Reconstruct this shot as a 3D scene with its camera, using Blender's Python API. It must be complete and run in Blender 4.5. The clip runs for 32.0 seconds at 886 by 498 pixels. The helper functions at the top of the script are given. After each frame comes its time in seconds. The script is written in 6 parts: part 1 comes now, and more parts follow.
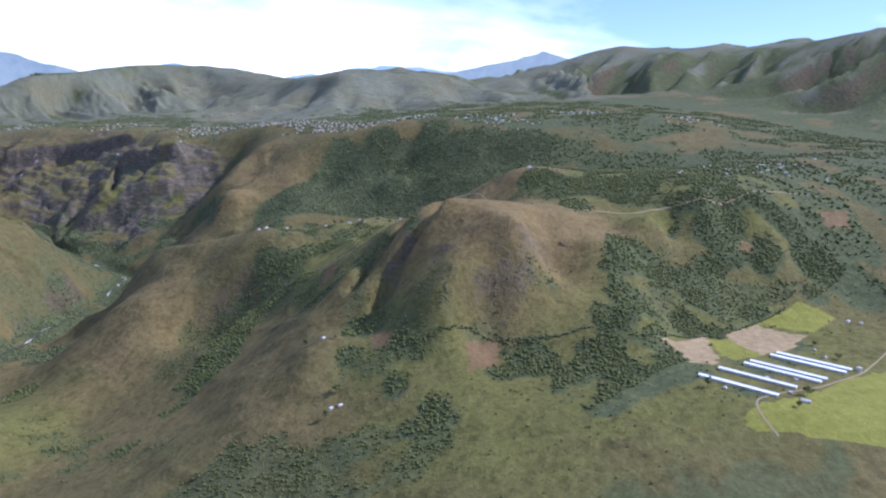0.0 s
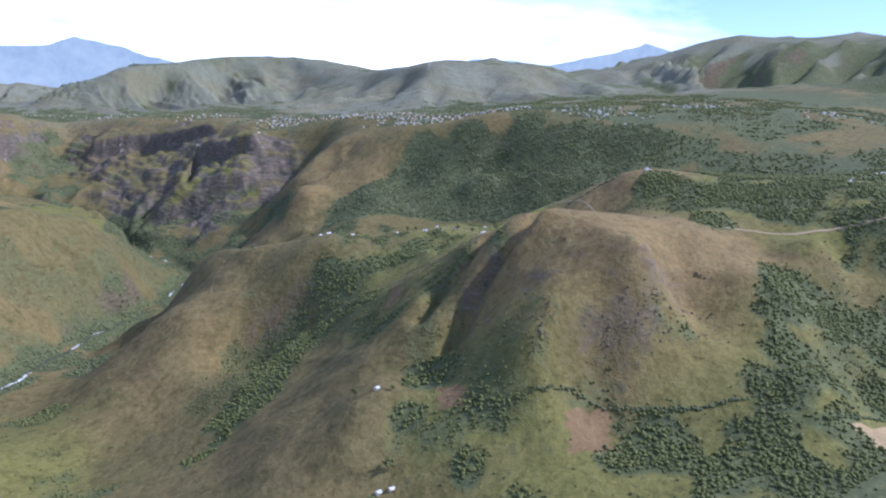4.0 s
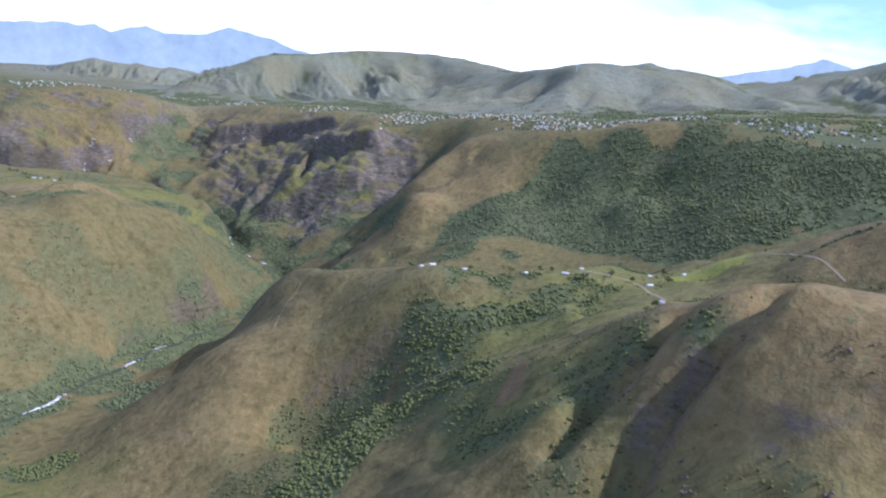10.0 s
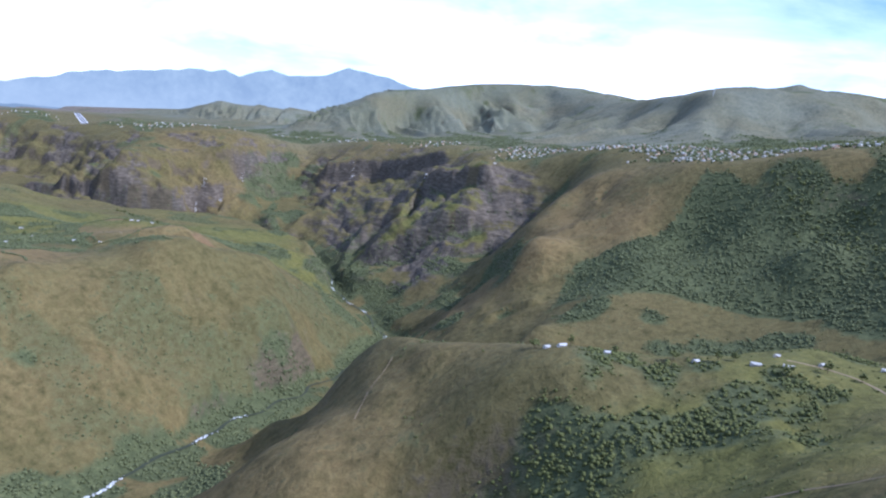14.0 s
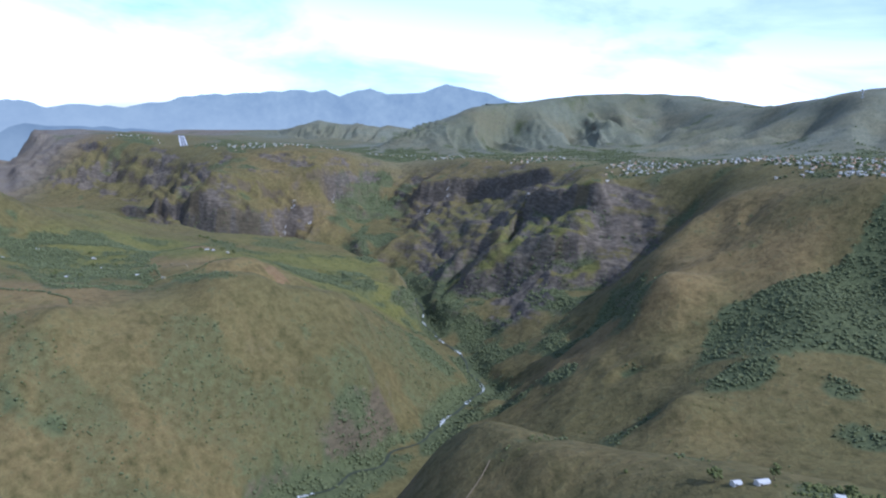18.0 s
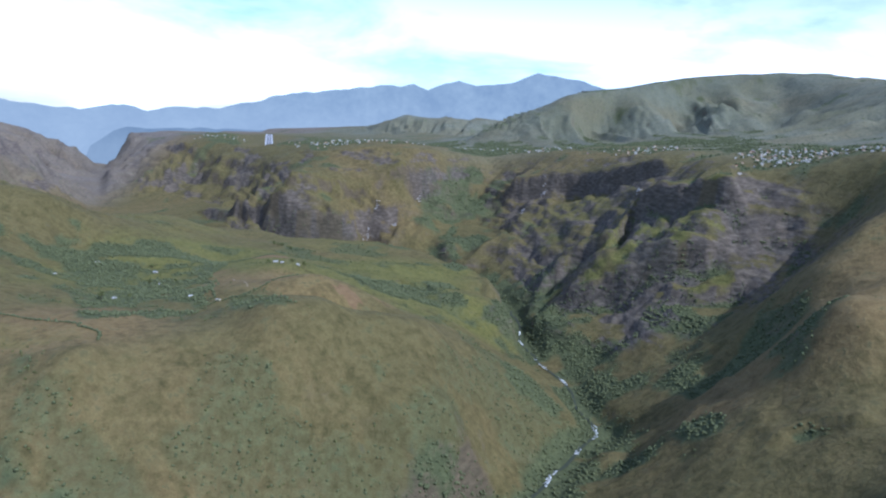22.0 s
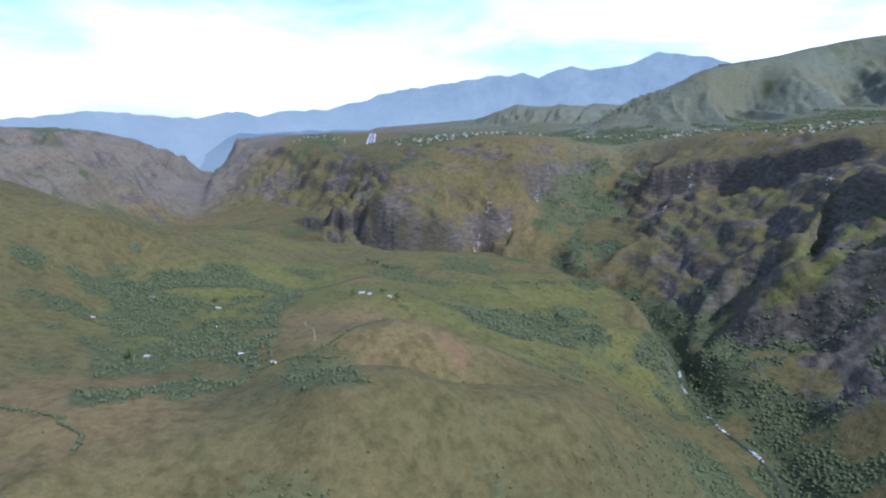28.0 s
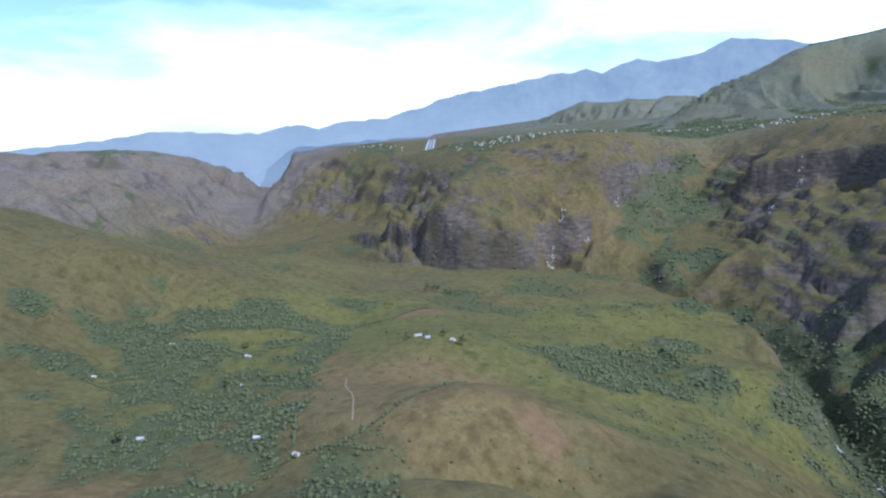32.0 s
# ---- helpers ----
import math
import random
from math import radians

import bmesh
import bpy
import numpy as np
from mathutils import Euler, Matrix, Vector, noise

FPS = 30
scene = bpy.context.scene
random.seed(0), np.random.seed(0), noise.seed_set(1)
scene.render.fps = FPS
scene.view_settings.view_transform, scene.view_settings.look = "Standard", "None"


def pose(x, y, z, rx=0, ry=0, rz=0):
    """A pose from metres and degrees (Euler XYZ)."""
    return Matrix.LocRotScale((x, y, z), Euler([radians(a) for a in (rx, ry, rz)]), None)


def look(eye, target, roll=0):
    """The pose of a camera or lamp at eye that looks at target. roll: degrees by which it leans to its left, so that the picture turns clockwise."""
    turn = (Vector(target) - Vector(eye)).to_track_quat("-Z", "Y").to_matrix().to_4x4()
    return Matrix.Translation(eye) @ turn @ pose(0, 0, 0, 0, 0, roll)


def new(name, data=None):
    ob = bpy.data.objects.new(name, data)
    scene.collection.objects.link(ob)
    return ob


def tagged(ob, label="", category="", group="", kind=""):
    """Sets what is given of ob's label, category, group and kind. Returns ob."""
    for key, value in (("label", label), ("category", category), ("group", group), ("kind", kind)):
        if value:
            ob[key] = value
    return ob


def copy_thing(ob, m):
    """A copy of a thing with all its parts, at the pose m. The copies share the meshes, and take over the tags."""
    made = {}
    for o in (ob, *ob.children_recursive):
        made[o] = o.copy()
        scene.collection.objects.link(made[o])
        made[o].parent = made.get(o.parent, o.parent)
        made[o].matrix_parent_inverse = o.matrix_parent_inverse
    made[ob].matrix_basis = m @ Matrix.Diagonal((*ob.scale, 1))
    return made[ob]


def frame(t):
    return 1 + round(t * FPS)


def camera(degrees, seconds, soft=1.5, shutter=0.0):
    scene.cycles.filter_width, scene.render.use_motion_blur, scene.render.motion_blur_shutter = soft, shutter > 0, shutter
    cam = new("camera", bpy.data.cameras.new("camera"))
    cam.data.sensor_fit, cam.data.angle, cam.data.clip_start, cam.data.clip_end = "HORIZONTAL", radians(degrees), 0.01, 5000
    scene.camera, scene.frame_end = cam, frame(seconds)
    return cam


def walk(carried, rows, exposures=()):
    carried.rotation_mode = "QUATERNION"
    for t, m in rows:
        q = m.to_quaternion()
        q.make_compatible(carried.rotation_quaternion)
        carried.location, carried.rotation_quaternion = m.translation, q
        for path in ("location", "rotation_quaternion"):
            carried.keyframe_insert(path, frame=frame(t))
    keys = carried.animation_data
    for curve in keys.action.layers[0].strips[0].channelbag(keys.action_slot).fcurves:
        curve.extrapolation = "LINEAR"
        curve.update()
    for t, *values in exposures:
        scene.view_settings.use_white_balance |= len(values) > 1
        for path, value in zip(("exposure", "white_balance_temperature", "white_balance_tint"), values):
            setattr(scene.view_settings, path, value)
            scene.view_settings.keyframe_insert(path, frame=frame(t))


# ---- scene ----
cam = camera(66.19, 32.0, soft=2.2)

# the flight: seconds, place in metres, turn in degrees
ROWS = [
    (0.0, -0.00, 0.00, 320.00, 80.093, -4.420, -38.472),
    (0.5, 10.74, 13.57, 319.42, 79.960, -4.326, -37.445),
    (1.0, 21.42, 27.20, 318.87, 79.904, -4.236, -36.364),
    (1.5, 31.97, 40.90, 318.33, 79.896, -4.236, -35.276),
    (2.0, 42.31, 54.67, 317.77, 79.931, -4.668, -34.122),
    (2.5, 52.36, 68.44, 317.19, 79.837, -5.037, -33.256),
    (3.0, 62.08, 82.20, 316.58, 79.630, -5.033, -32.501),
    (3.5, 71.46, 95.98, 315.95, 79.298, -5.066, -31.734),
    (5.5, 105.42, 151.81, 312.91, 79.046, -5.827, -28.231),
    (6.0, 113.20, 166.14, 312.17, 78.995, -6.256, -27.356),
    (6.5, 120.72, 180.61, 311.44, 78.751, -6.788, -26.495),
    (7.0, 127.99, 195.23, 310.67, 78.443, -7.073, -25.641),
    (7.5, 135.00, 209.95, 309.81, 78.224, -6.922, -24.802),
    (8.0, 141.74, 224.81, 308.87, 78.080, -7.044, -23.856),
    (8.5, 148.15, 239.81, 307.90, 78.020, -7.796, -22.836),
    (9.0, 154.22, 254.96, 306.90, 78.036, -8.472, -21.831),
    (9.5, 159.97, 270.25, 305.90, 78.138, -8.869, -20.753),
    (10.0, 165.46, 285.68, 304.93, 78.331, -8.628, -19.577),
    (10.5, 170.73, 301.20, 304.05, 78.633, -8.207, -18.346),
    (11.0, 175.76, 316.77, 303.24, 78.923, -8.055, -17.070),
    (11.5, 180.50, 332.42, 302.48, 79.132, -8.164, -15.811),
    (12.0, 184.94, 348.16, 301.71, 79.252, -8.132, -14.613),
    (12.5, 189.08, 364.04, 300.93, 79.317, -7.826, -13.466),
    (13.0, 192.90, 380.06, 300.19, 79.403, -7.373, -12.306),
    (13.5, 196.43, 396.22, 299.52, 79.601, -7.298, -11.161),
    (14.0, 199.66, 412.45, 298.98, 79.893, -7.311, -10.022),
    (14.5, 202.57, 428.69, 298.55, 80.189, -7.308, -9.016),
    (16.5, 210.80, 493.22, 297.80, 80.298, -5.750, -5.109),
    (17.0, 211.86, 509.28, 297.54, 80.394, -5.463, -4.041),
    (17.5, 212.53, 525.32, 297.26, 80.462, -5.307, -2.947),
    (18.0, 212.88, 541.40, 296.98, 80.236, -5.973, -1.829),
    (18.5, 212.93, 557.55, 296.66, 79.862, -6.234, -0.719),
    (19.0, 212.71, 573.73, 296.32, 79.637, -5.905, 0.309),
    (19.5, 212.21, 589.93, 295.94, 79.588, -5.346, 1.344),
    (20.0, 211.43, 606.10, 295.51, 79.586, -5.069, 2.344),
    (20.5, 210.38, 622.22, 295.02, 79.563, -5.220, 3.220),
    (21.0, 209.08, 638.27, 294.44, 79.406, -5.173, 3.988),
    (21.5, 207.58, 654.30, 293.78, 79.200, -4.768, 4.748),
    (22.0, 205.91, 670.31, 293.08, 79.005, -4.260, 5.586),
    (22.5, 204.06, 686.30, 292.33, 78.858, -3.939, 6.543),
    (23.0, 202.03, 702.19, 291.53, 78.759, -3.987, 7.472),
    (23.5, 199.77, 717.94, 290.70, 78.694, -3.755, 8.381),
    (24.0, 197.27, 733.54, 289.87, 78.622, -3.493, 9.267),
    (24.5, 194.50, 749.02, 289.02, 78.517, -3.286, 10.089),
    (25.0, 191.52, 764.41, 288.16, 78.464, -3.381, 10.938),
    (25.5, 188.32, 779.70, 287.28, 78.423, -3.319, 11.641),
    (27.5, 173.74, 839.90, 283.48, 77.973, -1.342, 13.912),
    (28.0, 169.69, 854.79, 282.48, 78.058, -0.926, 14.517),
    (28.5, 165.46, 869.58, 281.47, 78.268, -0.450, 15.214),
    (29.0, 161.12, 884.28, 280.45, 78.332, -0.292, 15.931),
    (29.5, 156.66, 898.88, 279.44, 78.296, -0.148, 16.593),
    (30.0, 152.10, 913.37, 278.44, 78.316, 0.118, 17.199),
    (30.5, 147.43, 927.79, 277.45, 78.373, 0.584, 17.771),
    (31.0, 142.68, 942.16, 276.45, 78.418, 0.944, 18.372),
    (31.5, 137.88, 956.52, 275.47, 78.450, 1.436, 18.926),
    (32.0, 133.06, 970.88, 274.49, 78.517, 2.154, 19.422),
]
walk(cam, [(t, pose(x, y, z, rx, ry, rz)) for t, x, y, z, rx, ry, rz in ROWS], [(0, 0.52, 5100, 24), (3, 0.66, 5100, 24), (8, 0.88, 5100, 24), (13, 0.68, 5000, 21), (19, 0.27, 4880, 16), (25, 0.28, 4880, 16), (32, 0.30, 4880, 16)])


# ---- sky and sun ----
SUN_UP, SUN_FROM = radians(46), radians(124)  # elevation; bearing clockwise from +y
world = bpy.data.worlds.new("sky")
scene.world = world
world.use_nodes = True
wt = world.node_tree
wt.nodes.clear()


def wnode(kind, **values):
    n = wt.nodes.new(kind)
    for k, v in values.items():
        n.inputs[k].default_value = v
    return n


sky = wt.nodes.new("ShaderNodeTexSky")
sky.sky_type, sky.sun_disc, sky.sun_elevation, sky.sun_rotation = "NISHITA", False, SUN_UP, SUN_FROM
sky.altitude, sky.air_density, sky.dust_density, sky.ozone_density = 1300, 1.0, 1.2, 1.0
coord = wt.nodes.new("ShaderNodeTexCoord")
flat = wt.nodes.new("ShaderNodeVectorMath")
flat.operation = "MULTIPLY"
flat.inputs[1].default_value = (1, 1, 3.4)
wt.links.new(coord.outputs["Generated"], flat.inputs[0])
puff = wnode("ShaderNodeTexNoise", Scale=3.1, Detail=7.0, Roughness=0.56, Distortion=0.35)
wt.links.new(flat.outputs[0], puff.inputs["Vector"])
veil = wnode("ShaderNodeTexNoise", Scale=1.15, Detail=3.0, Roughness=0.5)
wt.links.new(flat.outputs[0], veil.inputs["Vector"])
both = wnode("ShaderNodeMath")
both.operation = "ADD"
wt.links.new(puff.outputs["Fac"], both.inputs[0])
wt.links.new(veil.outputs["Fac"], both.inputs[1])
cover = wnode("ShaderNodeMapRange")
cover.inputs["From Min"].default_value, cover.inputs["From Max"].default_value = 0.93, 1.18
wt.links.new(both.outputs[0], cover.inputs["Value"])
# the cloud thins out overhead
rise = wt.nodes.new("ShaderNodeSeparateXYZ")
wt.links.new(coord.outputs["Generated"], rise.inputs[0])
thin = wnode("ShaderNodeMapRange")
thin.inputs["From Min"].default_value, thin.inputs["From Max"].default_value = 0.075, 0.17
thin.inputs["To Min"].default_value, thin.inputs["To Max"].default_value = 1.0, 0.38
wt.links.new(rise.outputs[2], thin.inputs["Value"])
less = wnode("ShaderNodeMath")
less.operation = "MULTIPLY"
wt.links.new(cover.outputs[0], less.inputs[0])
wt.links.new(thin.outputs[0], less.inputs[1])
cloud = wnode("ShaderNodeMix")
cloud.data_type = "RGBA"
cloud.inputs[7].default_value = (10.5, 10.7, 11.0, 1)
wt.links.new(less.outputs[0], cloud.inputs[0])
wt.links.new(sky.outputs[0], cloud.inputs[6])
back = wnode("ShaderNodeBackground", Strength=0.135)
wt.links.new(cloud.outputs[2], back.inputs["Color"])
out = wt.nodes.new("ShaderNodeOutputWorld")
wt.links.new(back.outputs[0], out.inputs["Surface"])

sun = new("sun", bpy.data.lights.new("sun", "SUN"))
sun.data.energy, sun.data.angle, sun.data.color = 3.75, radians(0.6), (1.0, 0.94, 0.83)
sun_way = Vector((math.sin(SUN_FROM) * math.cos(SUN_UP), math.cos(SUN_FROM) * math.cos(SUN_UP), math.sin(SUN_UP)))
sun.matrix_world = look(sun_way * 2000, (0, 0, 0))


# ---- materials ----
def material(name):
    m = bpy.data.materials.new(name)
    m.use_nodes = True
    return m, m.node_tree, m.node_tree.nodes["Principled BSDF"]


def node(nt, kind, **values):
    n = nt.nodes.new(kind)
    for k, v in values.items():
        n.inputs[k.replace("_", " ")].default_value = v
    return n


def join(nt, a, b):
    nt.links.new(a, b)


def noise_at(nt, where, scale, detail=4.0, rough=0.55):
    n = node(nt, "ShaderNodeTexNoise", Scale=scale, Detail=detail, Roughness=rough)
    join(nt, where, n.inputs["Vector"])
    return n.outputs["Fac"]


def ramp(nt, fac, *stops):
    """A colour ramp; stops of (place, colour)."""
    n = nt.nodes.new("ShaderNodeValToRGB")
    n.color_ramp.elements[0].position, n.color_ramp.elements[0].color = stops[0][0], (*stops[0][1], 1)
    n.color_ramp.elements[1].position, n.color_ramp.elements[1].color = stops[-1][0], (*stops[-1][1], 1)
    for place, colour in stops[1:-1]:
        n.color_ramp.elements.new(place).color = (*colour, 1)
    join(nt, fac, n.inputs["Fac"])
    return n.outputs["Color"]


def blend(nt, fac, a, b, kind="MIX"):
    n = nt.nodes.new("ShaderNodeMix")
    n.data_type, n.blend_type = "RGBA", kind
    for s, v in ((0, fac), (6, a), (7, b)):
        if isinstance(v, tuple):
            n.inputs[s].default_value = (*v, 1)
        elif isinstance(v, (int, float)):
            n.inputs[s].default_value = v
        else:
            join(nt, v, n.inputs[s])
    return n.outputs[2]


def maths(nt, op, a, b=0.0, c=0.0):
    n = nt.nodes.new("ShaderNodeMath")
    n.operation = op
    for s, v in enumerate((a, b, c)):
        if isinstance(v, (int, float)):
            n.inputs[s].default_value = v
        else:
            join(nt, v, n.inputs[s])
    return n.outputs[0]


def span(nt, v, lo, hi, a=0.0, b=1.0):
    n = nt.nodes.new("ShaderNodeMapRange")
    n.interpolation_type = "SMOOTHSTEP"
    n.inputs["From Min"].default_value, n.inputs["From Max"].default_value = lo, hi
    n.inputs["To Min"].default_value, n.inputs["To Max"].default_value = a, b
    join(nt, v, n.inputs["Value"])
    return n.outputs[0]


def relief(nt, shader, tall, strength, distance):
    b = node(nt, "ShaderNodeBump", Strength=strength, Distance=distance)
    join(nt, tall, b.inputs["Height"])
    join(nt, b.outputs[0], shader.inputs["Normal"])


def plain(name, colour, rough=0.8, vary=0.18, scale=1.5, metal=0.0, bump=0.15):
    """A painted or natural surface with blotches and grain."""
    m, nt, sh = material(name)
    where = nt.nodes.new("ShaderNodeTexCoord").outputs["Object"]
    a, b = noise_at(nt, where, scale), noise_at(nt, where, scale * 9, 3)
    info = nt.nodes.new("ShaderNodeObjectInfo").outputs["Random"]
    f = maths(nt, "ADD", maths(nt, "MULTIPLY", a, 0.6), maths(nt, "MULTIPLY", b, 0.4))
    lo, hi = tuple(c * (1 - vary) for c in colour), tuple(min(1, c * (1 + vary)) for c in colour)
    col = ramp(nt, f, (0.3, lo), (0.7, hi))
    join(nt, blend(nt, 0.5, col, ramp(nt, info, (0.0, tuple(c * 0.8 for c in colour)), (1.0, hi))), sh.inputs["Base Color"])
    sh.inputs["Roughness"].default_value, sh.inputs["Metallic"].default_value = rough, metal
    relief(nt, sh, b, bump, 0.02)
    return m


def ground_material():
    m, nt, sh = material("hillside")
    geo = nt.nodes.new("ShaderNodeNewGeometry")
    pos = geo.outputs["Position"]

    def mask(name):
        n = nt.nodes.new("ShaderNodeVertexColor")
        n.layer_name = name
        s = nt.nodes.new("ShaderNodeSeparateColor")
        join(nt, n.outputs["Color"], s.inputs[0])
        return s.outputs

    cover, fields, growth = mask("cover"), mask("fields"), mask("growth")
    broad, mid, fine, grain = noise_at(nt, pos, 0.006, 5), noise_at(nt, pos, 0.035, 6, 0.62), noise_at(nt, pos, 0.16, 6, 0.65), noise_at(nt, pos, 0.7, 4, 0.7)
    # streaks that run down the slopes
    tall = nt.nodes.new("ShaderNodeVectorMath")
    tall.operation = "MULTIPLY"
    tall.inputs[1].default_value = (1, 1, 0.16)
    join(nt, pos, tall.inputs[0])
    streak = noise_at(nt, tall.outputs[0], 0.11, 4, 0.6)
    mix1 = maths(nt, "ADD", maths(nt, "ADD", maths(nt, "MULTIPLY", mid, 0.22), maths(nt, "MULTIPLY", fine, 0.48)), maths(nt, "MULTIPLY", streak, 0.30))
    green = ramp(nt, mix1, (0.36, (0.064, 0.056, 0.020)), (0.5, (0.112, 0.093, 0.035)), (0.64, (0.168, 0.139, 0.055)))
    dry = ramp(nt, mix1, (0.36, (0.102, 0.072, 0.030)), (0.5, (0.168, 0.119, 0.049)), (0.64, (0.240, 0.174, 0.076)))
    dryness = maths(nt, "ADD", cover[2], maths(nt, "MULTIPLY", maths(nt, "SUBTRACT", broad, 0.5), 1.1))
    dryness = maths(nt, "ADD", dryness, maths(nt, "MULTIPLY", maths(nt, "SUBTRACT", streak, 0.5), 0.9))
    grass = blend(nt, span(nt, dryness, 0.15, 0.95), green, dry)
    lush = ramp(nt, mix1, (0.36, (0.066, 0.067, 0.019)), (0.5, (0.128, 0.124, 0.032)), (0.64, (0.200, 0.186, 0.054)))
    grass = blend(nt, maths(nt, "MULTIPLY", growth[0], 0.78), grass, lush)
    # scrub of the ranges, greyed and paled by air haze put into its colour
    hazed_range = ramp(nt, mix1, (0.36, (0.094, 0.102, 0.074)), (0.5, (0.155, 0.160, 0.116)), (0.64, (0.232, 0.228, 0.166)))
    grass = blend(nt, maths(nt, "MULTIPLY", growth[1], span(nt, broad, 0.3, 0.7, 0.95, 0.55)), grass, hazed_range)
    # dry brown hills past the canyon, with distance haze greyed into the colour
    hazed_hills = ramp(nt, mix1, (0.36, (0.096, 0.080, 0.068)), (0.5, (0.162, 0.137, 0.114)), (0.64, (0.242, 0.208, 0.168)))
    grass = blend(nt, maths(nt, "MULTIPLY", growth[2], span(nt, broad, 0.3, 0.7, 0.9, 0.6)), grass, hazed_hills)
    # scattered shrubs, thick along the wet streaks of the slopes
    runs = maths(nt, "MULTIPLY", span(nt, streak, 0.54, 0.66), span(nt, fine, 0.40, 0.58))
    grass = blend(nt, maths(nt, "MULTIPLY", runs, 0.55), grass, (0.046, 0.058, 0.024))
    shrub = maths(nt, "MULTIPLY", span(nt, fine, 0.56, 0.66), span(nt, mid, 0.45, 0.6))
    grass = blend(nt, maths(nt, "MULTIPLY", shrub, 0.45), grass, (0.034, 0.044, 0.018))
    # woods' floor
    wood = ramp(nt, fine, (0.3, (0.050, 0.058, 0.026)), (0.55, (0.086, 0.096, 0.042)), (0.75, (0.128, 0.134, 0.058)))
    edge = maths(nt, "ADD", cover[0], maths(nt, "MULTIPLY", maths(nt, "SUBTRACT", mix1, 0.5), 1.2))
    col = blend(nt, span(nt, edge, 0.2, 0.75), grass, wood)
    # bare rock on the steep
    up = nt.nodes.new("ShaderNodeSeparateXYZ")
    join(nt, geo.outputs["Normal"], up.inputs[0])
    band = nt.nodes.new("ShaderNodeVectorMath")
    band.operation = "MULTIPLY"
    band.inputs[1].default_value = (0.4, 0.4, 1.1)
    join(nt, pos, band.inputs[0])
    layer = noise_at(nt, band.outputs[0], 0.22, 5, 0.6)
    rock = ramp(nt, layer, (0.3, (0.050, 0.042, 0.037)), (0.5, (0.104, 0.085, 0.070)), (0.7, (0.178, 0.147, 0.117)))
    rock = blend(nt, span(nt, cover[1], 0.1, 0.5), ramp(nt, layer, (0.3, (0.070, 0.055, 0.036)), (0.7, (0.150, 0.115, 0.072))), rock)
    slope = maths(nt, "ADD", maths(nt, "SUBTRACT", 1.0, up.outputs[2]), maths(nt, "MULTIPLY", maths(nt, "SUBTRACT", mix1, 0.5), 0.9))
    crag = maths(nt, "MULTIPLY", span(nt, maths(nt, "ADD", cover[1], maths(nt, "MULTIPLY", maths(nt, "SUBTRACT", mix1, 0.5), 1.6)), 0.4, 0.8), 0.9)
    bare = maths(nt, "ADD", maths(nt, "MAXIMUM", crag, span(nt, slope, 0.42, 0.6)), maths(nt, "MULTIPLY", cover[1], span(nt, slope, 0.16, 0.36)))
    # thin dark strata along the canyon's walls
    thin = nt.nodes.new("ShaderNodeVectorMath")
    thin.operation = "MULTIPLY"
    thin.inputs[1].default_value = (0.16, 0.16, 1.0)
    join(nt, pos, thin.inputs[0])
    strata = noise_at(nt, thin.outputs[0], 0.2, 5, 0.65)
    ledge = maths(nt, "MULTIPLY", maths(nt, "MULTIPLY", span(nt, strata, 0.52, 0.58), span(nt, slope, 0.05, 0.25)), span(nt, cover[1], 0.05, 0.4))
    bare = maths(nt, "MINIMUM", maths(nt, "ADD", bare, maths(nt, "MULTIPLY", ledge, span(nt, mid, 0.34, 0.52, 0.1, 0.85))), 1.0)
    col = blend(nt, maths(nt, "MULTIPLY", bare, 0.85), col, rock)
    # fields, bare soil and red earth
    crop = ramp(nt, mix1, (0.35, (0.150, 0.150, 0.026)), (0.65, (0.245, 0.232, 0.048)))
    soil = ramp(nt, mix1, (0.35, (0.225, 0.160, 0.080)), (0.65, (0.39, 0.295, 0.165)))
    red = ramp(nt, mix1, (0.35, (0.125, 0.080, 0.038)), (0.65, (0.205, 0.138, 0.066)))
    wob = maths(nt, "MULTIPLY", maths(nt, "SUBTRACT", mix1, 0.5), 0.8)
    for k, c in ((0, crop), (1, soil), (2, red)):
        col = blend(nt, span(nt, maths(nt, "ADD", fields[k], wob), 0.38, 0.62), col, c)
    col = blend(nt, 0.32, col, ramp(nt, grain, (0.3, (0.35, 0.35, 0.35)), (0.7, (0.68, 0.68, 0.68))), "OVERLAY")
    join(nt, col, sh.inputs["Base Color"])
    sh.inputs["Roughness"].default_value = 0.95
    sh.inputs["Specular IOR Level"].default_value = 0.15
    lumps = maths(nt, "ADD", maths(nt, "MULTIPLY", fine, 3.0), maths(nt, "ADD", maths(nt, "MULTIPLY", grain, 0.7), maths(nt, "MULTIPLY", mid, 7.0)))
    relief(nt, sh, lumps, 0.5, 1.0)
    return m


def leaf_material(name, dark, light):
    m, nt, sh = material(name)
    geo = nt.nodes.new("ShaderNodeNewGeometry")
    n = noise_at(nt, geo.outputs["Position"], 0.9, 4, 0.7)
    r = geo.outputs["Random Per Island"]
    a = ramp(nt, r, (0.0, dark), (0.6, tuple((d + l) / 2 for d, l in zip(dark, light))), (1.0, light))
    join(nt, blend(nt, 0.6, a, ramp(nt, n, (0.3, tuple(c * 0.5 for c in dark)), (0.7, tuple(c * 1.25 for c in light)))), sh.inputs["Base Color"])
    sh.inputs["Roughness"].default_value = 0.8
    sh.inputs["Specular IOR Level"].default_value = 0.2
    relief(nt, sh, n, 0.9, 0.6)
    return m


